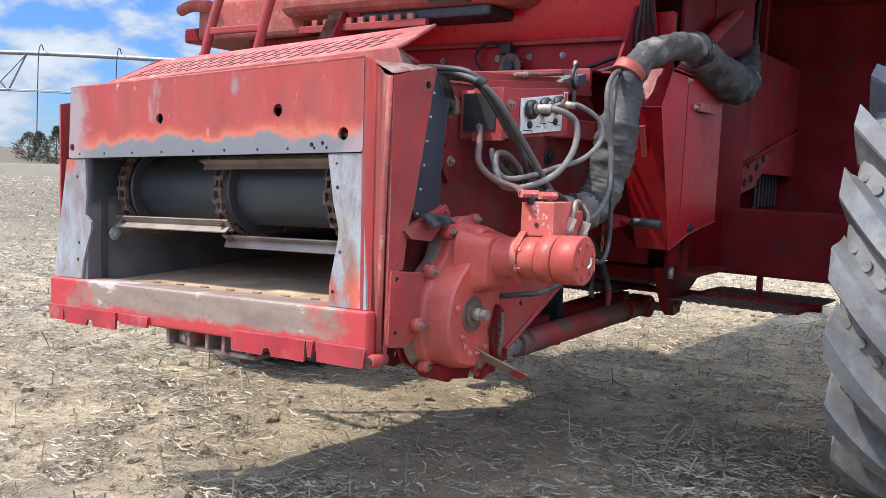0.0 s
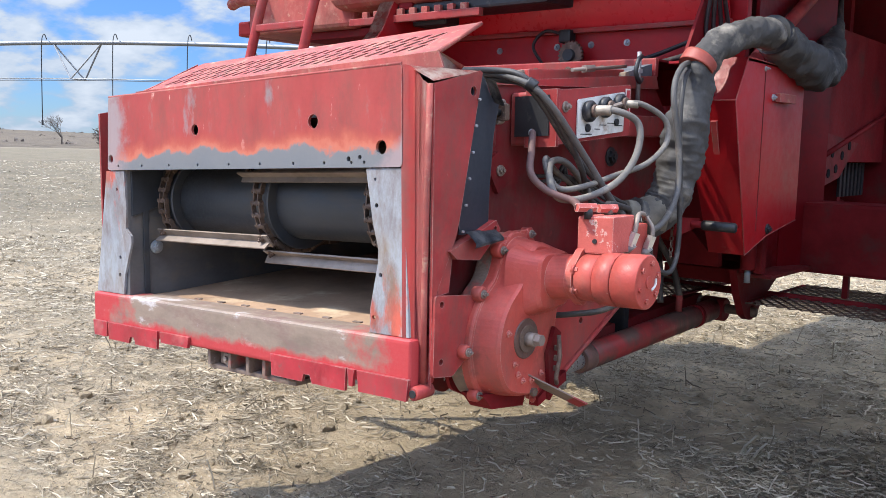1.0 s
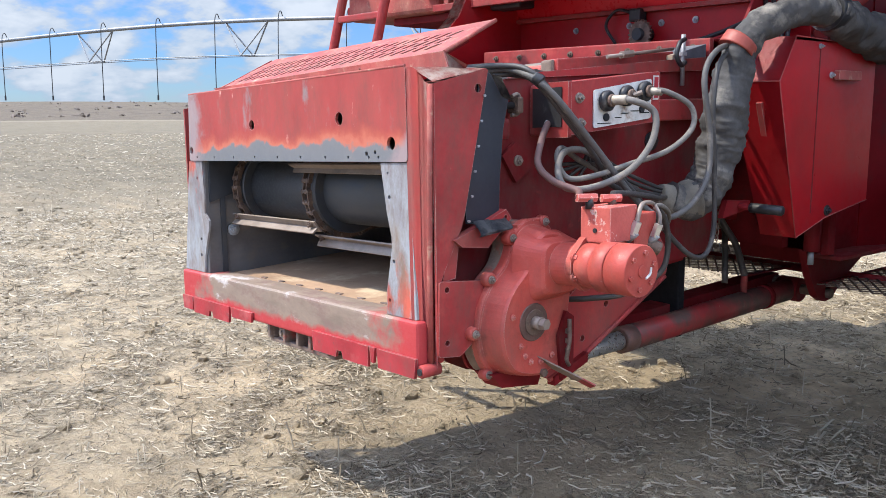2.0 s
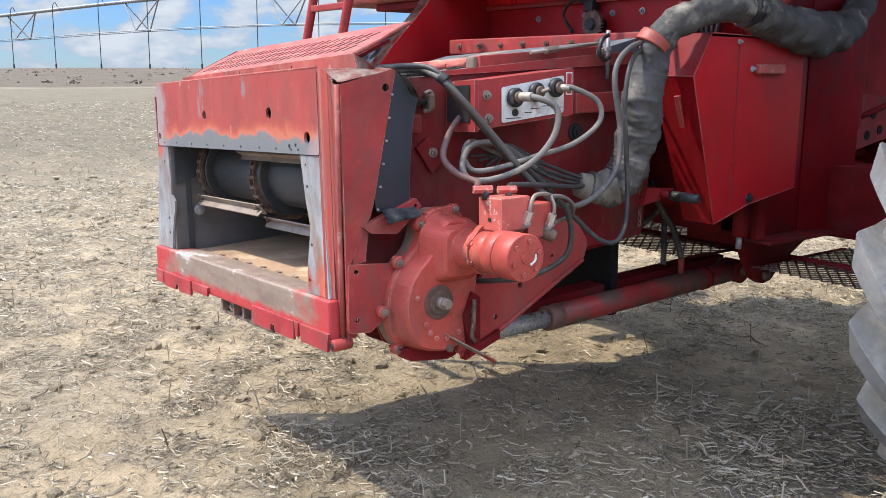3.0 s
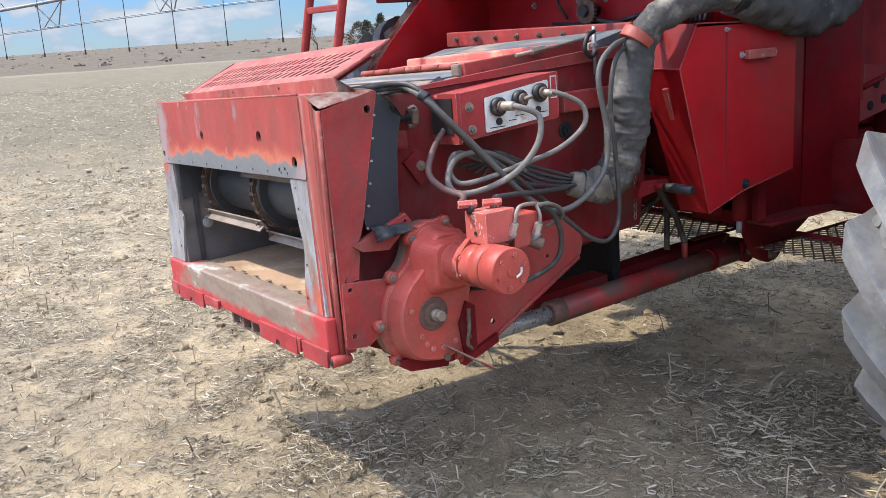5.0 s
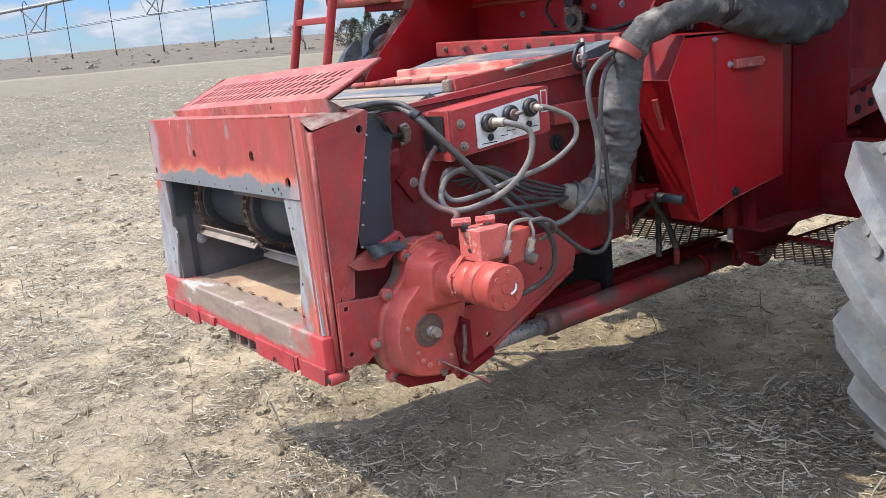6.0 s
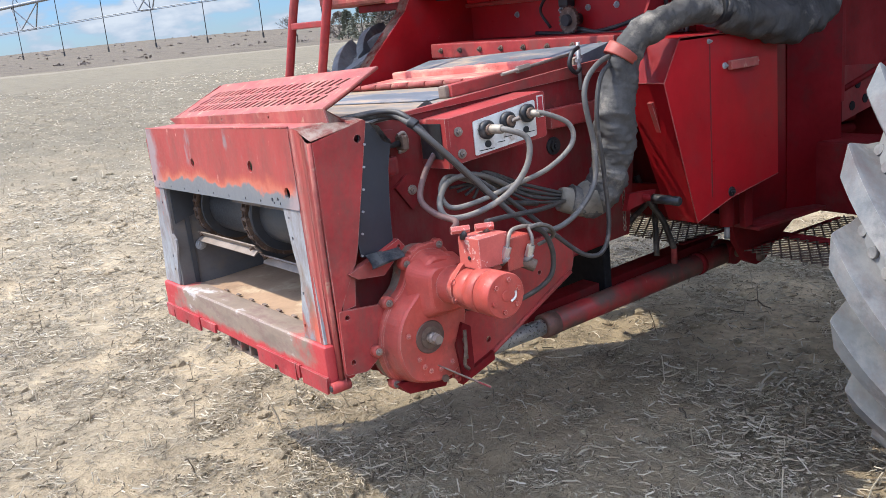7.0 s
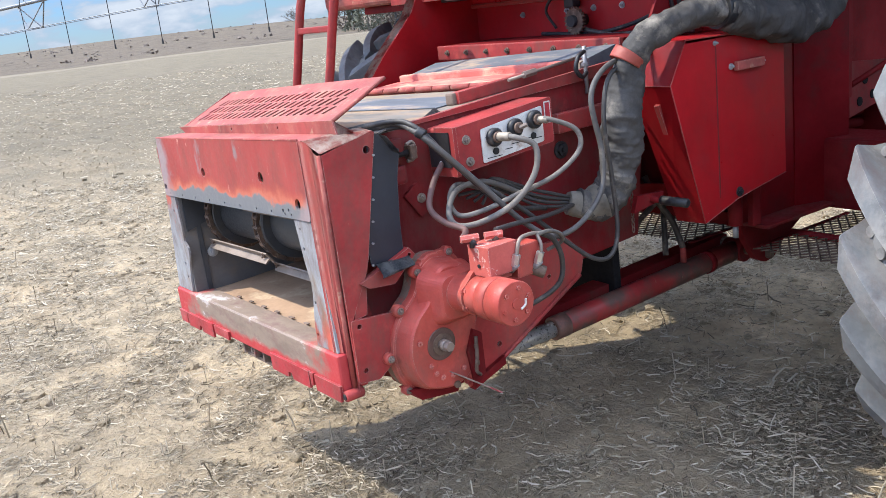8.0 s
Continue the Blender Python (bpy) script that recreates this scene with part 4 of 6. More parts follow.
# ================= combine: drive on the feeder's side =================
def gearbox():
    g = thing("gearbox", (0.80, 0.27, 0.60), "red cast gearbox with hydraulic motor on the feeder side", "gearbox")

    def fp(name, bm, mat, label="", parent=None):
        return part(name, bm, mat, parent or g, label, FEED)

    out = [(0.255, 0.635), (0.20, 0.655), (0.165, 0.71), (0.150, 0.785), (0.165, 0.86), (0.205, 0.92), (0.252, 0.955), (0.270, 0.99), (0.285, 1.045),
           (0.335, 1.078), (0.425, 1.058), (0.455, 1.0), (0.455, 0.93), (0.445, 0.85), (0.433, 0.79), (0.425, 0.70), (0.385, 0.638), (0.32, 0.622)]
    mid = Vector((0.30, 0.84))

    def layer(scale, x):
        return [Vector((x, mid.x + (u - mid.x) * scale, mid.y + (v - mid.y) * scale)) for u, v in rounded(out, 0.03, 3)]

    def half(layers):
        shell = bmesh.new()
        rings = [[shell.verts.new(p) for p in layer(s, x)] for s, x in layers]
        n = len(rings[0])
        for a, b in zip(rings, rings[1:]):
            for k in range(n):
                shell.faces.new((a[k], a[(k + 1) % n], b[(k + 1) % n], b[k]))
        shell.faces.new(rings[0][::-1])
        shell.faces.new(rings[-1])
        return shell

    fp("rear_casing", half(((0.97, 0.690), (1.0, 0.697), (1.0, 0.736), (0.98, 0.739))), GRIME, "grimy rear casing half")
    fp("casing", half(((0.99, 0.737), (1.02, 0.740), (1.02, 0.762), (1.0, 0.768), (0.955, 0.770), (0.940, 0.780), (0.915, 0.822), (0.895, 0.838), (0.86, 0.846))), CAST)
    # tapered neck that carries the motor
    neck = bmesh.new()
    rings = []
    for x, cy, cz, a, b, e in ((0.80, 0.352, 0.946, 0.104, 0.100, 0.42), (0.84, 0.354, 0.946, 0.092, 0.088, 0.42), (0.878, 0.356, 0.952, 0.078, 0.074, 0.45), (0.885, 0.357, 0.954, 0.072, 0.070, 0.5),
                               (0.888, 0.358, 0.962, 0.060, 0.060, 1.0), (0.945, 0.36, 0.966, 0.058, 0.058, 1.0)):
        ring = []
        for k in range(36):
            c, s = math.cos(k * math.tau / 36), math.sin(k * math.tau / 36)
            ring.append(neck.verts.new((x, cy + a * math.copysign(abs(c) ** e, c), cz + b * math.copysign(abs(s) ** e, s))))
        rings.append(ring)
    for a, b in zip(rings, rings[1:]):
        for k in range(36):
            neck.faces.new((a[k], a[(k + 1) % 36], b[(k + 1) % 36], b[k]))
    neck.faces.new(rings[-1])
    fp("neck", neck, CAST)
    for y, z, r in ((0.278, 1.032, 0.021), (0.198, 0.926, 0.020), (0.140, 0.784, 0.019), (0.188, 0.660, 0.017), (0.405, 1.066, 0.018)):
        ear = fp("ear", cyl((0.742, y, z), (0.772, y, z), r, bevel=0.004), CAST)
        fp("ear_bolt", bolt((0.772, y, z), (1, 0, 0), 0.0080, 0.008), SLAT, parent=ear)
    for y, z in ((0.205, 0.83), (0.235, 0.745), (0.25, 0.715), (0.272, 0.695), (0.31, 0.69), (0.355, 0.70)):
        fp("cover_bolt", bolt((0.847, y, z), (1, 0, 0), 0.0065, 0.004), CAST)
    fp("seal_ring", cyl((0.838, 0.283, 0.805), (0.8495, 0.283, 0.805), 0.053, bevel=0.002), OILY)
    fp("seal", cyl((0.8496, 0.283, 0.805), (0.853, 0.283, 0.805), 0.036, bevel=0.001), RUST)
    sh = fp("output_shaft", cyl((0.85, 0.283, 0.805), (0.878, 0.283, 0.805), 0.0180, segs=12), SLAT, "bare steel output shaft stub")
    fp("shaft_end", cyl((0.878, 0.283, 0.805), (0.896, 0.283, 0.805), 0.0155, segs=6), SLAT, parent=sh)
    for y, z, w in ((0.30, 1.055, 0.05), (0.36, 1.066, 0.05)):
        fp("rim_lug", box((0.742, y, z - 0.01), (0.768, y + w, z + 0.012), 0.004), CAST)
    fp("drain_plug", cyl((0.846, 0.320, 0.655), (0.856, 0.320, 0.655), 0.012, segs=6), RUST)
    for k in range(3):
        fp("bracket_tooth", box((0.862, 0.392, 0.70 + 0.028 * k), (0.872, 0.402, 0.715 + 0.028 * k), 0.002), RUST)
    fp("side_bracket", plate([(0.385, 0.62), (0.43, 0.66), (0.43, 0.80), (0.40, 0.82), (0.37, 0.75)], [], yz(0.86), (-0.012, 0, 0)), RED_DARK)
    fp("spring_clip", tube([(0.875, 0.395, 0.80), (0.885, 0.385, 0.74), (0.88, 0.38, 0.69), (0.87, 0.40, 0.665)], 0.006, 8), RUST)
    fp("lower_guard", plate([(0.18, 0.665), (0.38, 0.65), (0.36, 0.600), (0.22, 0.620)], [], yz(0.79), (-0.07, 0, 0)), RED_DARK)
    return g


def hydraulic_motor():
    mo = thing("hydraulic_motor", (1.03, 0.36, 0.89), "faded red hydraulic motor bolted to the gearbox neck", "motor")
    c = lambda x, y=0.36, z=0.966: (x, y, z)

    def fp(name, bm, mat, label="", parent=None):
        return part(name, bm, mat, parent or mo, label, FEED)

    fl = plate(rounded([(0.295, 0.985), (0.36, 1.05), (0.425, 0.985), (0.425, 0.945), (0.36, 0.885), (0.295, 0.945)], 0.025), [], yz(0.946), (0.020, 0, 0))
    fp("flange", fl, CAST)
    for y, z in ((0.312, 0.99), (0.312, 0.94), (0.408, 0.99), (0.408, 0.94)):
        fp("flange_bolt", bolt((0.966, y, z), (1, 0, 0), 0.010, 0.012), CAST)
    fp("front_body", cyl(c(0.966), c(1.02), 0.060, segs=36, bevel=0.004), CAST)
    body = fp("body", cyl(c(1.022), c(1.070), 0.067, segs=36, bevel=0.003), CAST)
    cap = fp("end_cap", cyl(c(1.072), c(1.142), 0.067, segs=36, bevel=0.0025), CAST)
    for k in range(6):
        a = k * math.tau / 6 + 0.3
        fp("cap_bolt", cyl(c(1.140, 0.36 + 0.047 * math.cos(a), 0.966 + 0.047 * math.sin(a)), c(1.148, 0.36 + 0.047 * math.cos(a), 0.966 + 0.047 * math.sin(a)), 0.007, segs=6), CAST, parent=cap)
    fp("cap_plug", cyl(c(1.140), c(1.1455), 0.015), CAST, parent=cap)
    fp("chalk_mark", tube([(1.1435, 0.375, 0.945), (1.1435, 0.392, 0.955), (1.1435, 0.395, 0.972)], 0.0035, 6), WHITE, "pale scuff on the cap", parent=cap)
    v = fp("valve_block", box((0.945, 0.355, 1.028), (1.045, 0.462, 1.122), 0.004), CHIPPED, "chipped pale red valve block")
    fp("valve_foot", box((0.965, 0.36, 1.010), (1.03, 0.445, 1.036), 0.003), CAST)
    fp("port_plug", cyl((0.995, 0.356, 1.06), (0.995, 0.352, 1.06), 0.006), BLACK, parent=v)
    fp("relief_body", box((0.955, 0.463, 0.995), (1.036, 0.555, 1.095), 0.006), CAST)
    fp("relief_cap", cyl((1.02, 0.53, 1.01), (1.045, 0.56, 0.99), 0.020, segs=12, bevel=0.003), RUST)
    fp("top_elbow", cyl((0.972, 0.358, 1.115), (0.972, 0.358, 1.146), 0.011, segs=12), BLACK)
    fp("top_nut", cyl((0.958, 0.325, 1.146), (0.980, 0.375, 1.144), 0.012, segs=6), CHIPPED)
    fp("top_elbow", cyl((0.988, 0.43, 1.115), (0.988, 0.43, 1.140), 0.011, segs=12), RUST)
    fp("top_nut", cyl((0.976, 0.400, 1.140), (0.998, 0.450, 1.138), 0.012, segs=6), CHIPPED)
    for y, z in ((0.445, 1.055), (0.535, 1.040)):
        e = fp("pipe_elbow", cyl((1.03, y - 0.004, z - 0.028), (1.052, y + 0.004, z - 0.006), 0.011, segs=12), STEEL, "plated pipe elbow")
        fp("elbow_nut", cyl((1.045, y, z - 0.012), (1.055, y + 0.006, z + 0.022), 0.013, segs=6), BRIGHT, parent=e)
    fp("steel_pipe", tube([(1.052, 0.452, 1.075), (1.052, 0.462, 1.108), (1.045, 0.485, 1.122), (1.03, 0.54, 1.118), (1.0, 0.60, 1.10)], 0.0062, 10), SLAT)
    fp("steel_pipe", tube([(1.055, 0.545, 1.06), (1.05, 0.550, 1.085), (1.03, 0.555, 1.11)], 0.0055, 10), SLAT)
    return mo


gear = gearbox()
hydraulic_motor()


def drive_arm():
    a = gear
    shape = rounded([(0.40, 0.60), (0.55, 0.64), (0.95, 0.838), (0.965, 0.90), (0.90, 0.99), (0.72, 0.99), (0.47, 0.82), (0.41, 0.66)], 0.02)
    part("arm_plate", plate(shape, [(0.555, 0.70, 0.010), (0.66, 0.79, 0.010), (0.80, 0.87, 0.008)], yz(0.782), (-0.014, 0, 0)), RED, a, "", FEED)
    lip = tube([(0.785, 0.41, 0.602), (0.785, 0.55, 0.644), (0.785, 0.94, 0.838)], 0.008, 8, smooth=False)
    part("arm_lip", lip, RED, a, "", FEED)
    part("arm_fold", plate([(0.42, 0.61), (0.56, 0.66), (0.56, 0.63), (0.42, 0.585)], [], yz(0.80), (-0.03, 0, 0)), RED_DARK, a, "", FEED)
    def flat(p0, p1):
        p0, p1 = Vector(p0), Vector(p1)
        way = (p1 - p0).normalized()
        wide = way.cross(Vector((0.0, -0.63, -0.777))).normalized()
        thin = way.cross(wide)
        own = bmesh.new()
        bmesh.ops.create_cube(own, size=1.0)
        m = Matrix((way * (p1 - p0).length, wide * 0.050, thin * 0.004)).transposed().to_4x4()
        m.translation = (p0 + p1) / 2
        own.transform(m)
        return own

    st = part("lock_lever", flat((0.815, 0.30, 0.705), (0.912, 0.400, 0.630)), GRIME, a, "tan grimy flat lever with a red tip", FEED)
    part("lever_tip", flat((0.912, 0.400, 0.630), (0.938, 0.426, 0.610)), RED, st, "", FEED)


drive_arm()


def manifold():
    m = thing("hydraulic_manifold", (0.76, 0.64, 1.30), "red coupler box with white label plate and round hose ports", "manifold")

    def fp(name, bm, mat, label="", parent=None):
        return part(name, bm, mat, parent or m, label, FEED)

    b = plate(rounded([(0.455, 1.305), (0.455, 1.452), (0.86, 1.485), (0.86, 1.335)], 0.012), [], yz(0.806), (-0.145, 0, 0))
    fp("housing", b, RED)
    fp("housing_lip", plate([(0.448, 1.300), (0.462, 1.300), (0.462, 1.455), (0.448, 1.455)], [], yz(0.812), (-0.10, 0, 0)), RED)
    # flat black patch for the shade inside the open end
    fp("opening_shade", box((0.68, 0.444, 1.33), (0.79, 0.4475, 1.44), 0), BLACK)
    pl = fp("label_plate", plate(rounded([(0.555, 1.322), (0.555, 1.430), (0.812, 1.462), (0.812, 1.345)], 0.008), [], yz(0.812), (-0.004, 0, 0)), WHITE, "white enamel label plate")
    for k, (y, w, z) in enumerate(((0.60, 0.06, 1.335), (0.69, 0.035, 1.362), (0.66, 0.03, 1.350), (0.74, 0.05, 1.368), (0.78, 0.045, 1.362))):
        fp("print_bar", box((0.8125, y - w / 2, z - 0.0012), (0.8132, y + w / 2, z + 0.0012), 0), INK_AND_SHADE, parent=pl)
    for y, z in ((0.598, 1.398), (0.685, 1.412), (0.768, 1.424)):
        port = fp("port", cyl((0.812, y, z), (0.836, y, z), 0.030, segs=20, bevel=0.006), BLACK, "black quick coupler port")
        fp("port_ring", cyl((0.836, y, z), (0.846, y, z), 0.018, segs=16, bevel=0.002), RUST, parent=port)
    fp("small_port", cyl((0.812, 0.605, 1.352), (0.818, 0.605, 1.352), 0.011), BLACK)
    fp("small_port", cyl((0.812, 0.765, 1.372), (0.818, 0.765, 1.372), 0.010), BLACK)
    for y, z in ((0.498, 1.408), (0.505, 1.338)):
        fp("plug", bolt((0.807, y, z), (1, 0, 0), 0.0105, 0.012), SLAT)
    dc = fp("decal", box((0.8065, 0.826, 1.40), (0.8085, 0.852, 1.472), 0), WHITE, "small red and white decal")
    fp("decal_field", box((0.8086, 0.829, 1.404), (0.8092, 0.849, 1.468), 0), RED_FRESH, parent=dc)
    fp("cap_lever", cyl((0.846, 0.685, 1.412), (0.866, 0.70, 1.42), 0.007, segs=8), SLAT)
    return m


manifold()


def hose(name, pts, r, mat, label, ends=None, feed=True, rough=0.0, seed=1):
    h = link(name, tube(pts, r, 12 if not rough else 20, 10, rough=rough, seed=seed), mat, None, "", FEED if feed else None)
    tagged(h, label, "hose", "hydraulic hoses")
    for p, q, rr, m in ends or ():
        part("fitting", cyl(p, q, rr, segs=14, bevel=0.002), m, h, "crimped steel hose end", FEED if feed else None)
    return h


hose("hydraulic_hose", [(0.84, 0.60, 1.40), (0.90, 0.615, 1.395), (0.94, 0.66, 1.36), (0.95, 0.64, 1.28), (0.94, 0.56, 1.205), (0.905, 0.46, 1.165), (0.87, 0.385, 1.165), (0.845, 0.375, 1.21), (0.80, 0.45, 1.26), (0.76, 0.60, 1.25), (0.72, 0.80, 1.15)], 0.0096, HOSE,
     "thick dusty grey hose looping from a coupler port", [((0.838, 0.599, 1.40), (0.885, 0.61, 1.398), 0.0145, BRASS)])
hose("hydraulic_hose", [(0.84, 0.77, 1.424), (0.885, 0.785, 1.42), (0.925, 0.85, 1.375), (0.935, 0.845, 1.31), (0.93, 0.74, 1.25), (0.905, 0.60, 1.218), (0.88, 0.48, 1.192), (0.85, 0.41, 1.19), (0.82, 0.40, 1.235), (0.77, 0.47, 1.27), (0.72, 0.62, 1.22), (0.70, 0.9, 1.12)], 0.0082, HOSE,
     "grey hose curling from a coupler port", [((0.838, 0.769, 1.424), (0.875, 0.78, 1.42), 0.0118, BRASS)])
hose("hydraulic_hose", [(0.60, 0.13, 1.485), (0.66, 0.26, 1.49), (0.71, 0.32, 1.492), (0.80, 0.33, 1.46), (0.85, 0.37, 1.40), (0.885, 0.48, 1.27), (0.92, 0.61, 1.12), (0.95, 0.70, 1.06), (0.95, 0.82, 1.08), (0.935, 0.93, 1.16), (0.92, 0.96, 1.28), (0.90, 0.95, 1.46), (0.88, 1.04, 1.545), (0.85, 1.2, 1.57), (0.80, 1.4, 1.58)], 0.0092, HOSE_MID,
     "long grey hose slung in a low loop beside the feeder")
hose("hydraulic_hose", [(0.58, 0.14, 1.478), (0.66, 0.27, 1.478), (0.71, 0.34, 1.478), (0.80, 0.345, 1.445), (0.84, 0.47, 1.30), (0.86, 0.63, 1.17), (0.88, 0.79, 1.02), (0.90, 0.90, 0.925), (0.905, 0.98, 0.915), (0.905, 1.02, 1.0), (0.905, 1.01, 1.20), (0.90, 1.0, 1.38), (0.885, 1.06, 1.52), (0.85, 1.25, 1.56)], 0.0080, HOSE_DARK,
     "thin black hose hanging in a long loop")
hose("hydraulic_hose", [(0.62, 0.12, 1.492), (0.70, 0.30, 1.502), (0.79, 0.335, 1.475), (0.845, 0.40, 1.37), (0.85, 0.52, 1.24), (0.80, 0.64, 1.16), (0.74, 0.85, 1.10)], 0.0085, HOSE_DARK, "black hose crossing the feeder side")
hose("hydraulic_hose", [(0.70, 0.50, 1.35), (0.75, 0.43, 1.335), (0.795, 0.36, 1.29), (0.82, 0.325, 1.23), (0.86, 0.345, 1.185), (0.915, 0.375, 1.160), (0.960, 0.330, 1.146)], 0.0095, HOSE_RED,
     "reddish dusty hose bending down to the valve block", [((0.70, 0.50, 1.35), (0.74, 0.445, 1.339), 0.012, STEEL)])
hose("hydraulic_hose", [(1.0, 0.60, 1.10), (0.985, 0.66, 1.06), (0.97, 0.70, 0.98), (0.955, 0.685, 0.90), (0.90, 0.60, 0.845), (0.84, 0.52, 0.835), (0.775, 0.48, 0.83)], 0.0085, HOSE_DARK, "short black hose curving behind the motor")
hose("hydraulic_hose", [(1.03, 0.555, 1.11), (1.0, 0.63, 1.10), (0.97, 0.70, 1.07), (0.93, 0.74, 1.03), (0.88, 0.72, 1.0)], 0.0065, HOSE, "thin grey hose behind the motor")
hose("hydraulic_hose", [(0.98, 0.44, 1.15), (0.95, 0.55, 1.14), (0.90, 0.70, 1.12), (0.82, 0.85, 1.10), (0.75, 1.0, 1.09)], 0.008, HOSE_DARK, "black hose running back along the feeder side")
for k in range(7):
    dz = 0.018 * (k % 4)
    hose("wire_lead", [(0.70, 0.52 + 0.03 * k, 1.22 - dz), (0.72, 0.66, 1.215 - 0.5 * dz + 0.008 * k), (0.735, 0.82, 1.17 - dz), (0.76, 0.96, 1.115 - 0.5 * dz), (0.79, 1.05, 1.085)], 0.0055, HOSE_DARK, "black lead bunched into the woven sleeve")
tie = link("cable_tie", tube([(0.796, 0.332, 1.466), (0.806, 0.338, 1.459), (0.814, 0.343, 1.452)], 0.0165, 14, 4, rough=0.2), BLACK, None, "", FEED)
tagged(tie, "black tie band bundling the hoses", "cable tie")


# ================= combine: body =================
def combine_body():
    c = thing("combine_harvester", (0, 3.0, 0.62), "large red combine harvester body on big tyres", "combine harvester")

    def cp(name, bm, mat, label="", parent=None):
        return part(name, bm, mat, parent or c, label)

    # front wall over the feeder
    cp("front_wall", box((-0.72, 1.76, 1.30), (0.80, 1.80, 1.90), 0.004), RED_GLOSS, "dark red front wall")
    up = plate([(1.745, 1.80), (1.745, 1.825), (1.36, 2.75), (1.34, 2.75)], [], yz(-0.86), (1.60, 0, 0))
    cp("upper_panel", up, RED_PANEL, "glossy red sloping panel")
    cp("panel_edge", box((-0.80, 1.725, 1.785), (0.745, 1.765, 1.805), 0.006), RED)
    for x in (-0.35, -0.04, 0.13, 0.30, 0.62):
        cp("wall_bolt", bolt((x, 1.758, 1.735 + 0.01 * x), (0, -1, 0), 0.010), STEEL)
    bar = box((-0.585, 1.40, 1.565), (0.62, 1.425, 1.632), 0.006)
    cb = cp("cross_bar", bar, RED, "bolted red cross bar")
    for k in range(8):
        cp("bar_bolt", bolt((-0.50 + k * 0.15, 1.398, 1.600), (0, -1, 0), 0.009), RUST, parent=cb)
    cp("bar_shelf", box((-0.585, 1.426, 1.620), (0.62, 1.76, 1.630), 0.003), RED_DARK)
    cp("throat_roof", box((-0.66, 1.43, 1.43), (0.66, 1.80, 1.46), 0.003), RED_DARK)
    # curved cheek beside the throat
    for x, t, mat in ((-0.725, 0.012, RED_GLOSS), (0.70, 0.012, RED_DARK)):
        rim = [(1.05, 1.36), (1.05, 1.45), (1.09, 1.52), (1.16, 1.60), (1.25, 1.69), (1.36, 1.80), (1.44, 1.95), (1.48, 2.15), (1.76, 2.15), (1.76, 1.36)] if x < 0 else [(1.42, 1.36), (1.42, 1.60), (1.60, 1.90), (1.76, 1.90), (1.76, 1.36)]
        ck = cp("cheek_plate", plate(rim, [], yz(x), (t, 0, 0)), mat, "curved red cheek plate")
        if x < 0:
            own = bmesh.new()
            rr = [(a, b) for a, b in rim[:8]]
            rows = [[own.verts.new((x + d, a, b)) for d in (-0.075, 0.012)] for a, b in rr]
            for p, q in zip(rows, rows[1:]):
                own.faces.new((p[0], p[1], q[1], q[0])).smooth = True
            bmesh.ops.solidify(own, geom=own.faces[:], thickness=0.006)
            cp("cheek_rim", own, RED, parent=ck)
    # sprocket and small linkage on the wall
    teeth = bmesh.new()
    n = 22
    ring = [[teeth.verts.new((0.07 + (0.052 if k % 2 else 0.062) * math.cos(k * math.tau / (2 * n)), y, 1.690 + (0.052 if k % 2 else 0.062) * math.sin(k * math.tau / (2 * n)))) for k in range(2 * n)] for y in (1.690, 1.705)]
    teeth.faces.new(ring[0][::-1])
    teeth.faces.new(ring[1])
    for k in range(2 * n):
        teeth.faces.new((ring[0][k], ring[0][(k + 1) % (2 * n)], ring[1][(k + 1) % (2 * n)], ring[1][k]))
    sp = cp("sprocket", teeth, RUST, "small rusty sprocket")
    cp("sprocket_hub", cyl((0.07, 1.67, 1.69), (0.07, 1.76, 1.69), 0.025), BLACK, parent=sp)
    cp("chain_guard", box((0.0, 1.70, 1.745), (0.06, 1.75, 1.80), 0.01), BLACK)
    cp("link_rod", tube([(-0.10, 1.74, 1.66), (-0.14, 1.72, 1.74), (-0.08, 1.72, 1.80), (0.02, 1.72, 1.78)], 0.007, 8), BLACK)
    cp("cable", tube([(-0.2, 1.74, 1.64), (0.15, 1.72, 1.63), (0.4, 1.7, 1.66), (0.62, 1.68, 1.72)], 0.009, 8), BLACK)
    cp("drum_cable", tube([(0.1, 1.72, 1.65), (0.3, 1.68, 1.625), (0.5, 1.6, 1.63), (0.75, 1.45, 1.65)], 0.010, 8), HOSE_DARK)

    # storage box on the side
    face = [(1.340, 1.615), (1.885, 1.602), (1.890, 1.052), (1.60, 1.008), (1.41, 0.952), (1.255, 1.470)]
    bx = cp("side_box", plate(face, [], yz(0.985), (-0.012, 0, 0)), RED_GLOSS, "glossy red side cover box")
    cp("box_top", plate([(0.70, 1.340), (0.985, 1.340), (0.985, 1.885), (0.70, 1.885)], [], xy(1.603), (0, 0, 0.008)), RED_GLOSS, parent=bx)
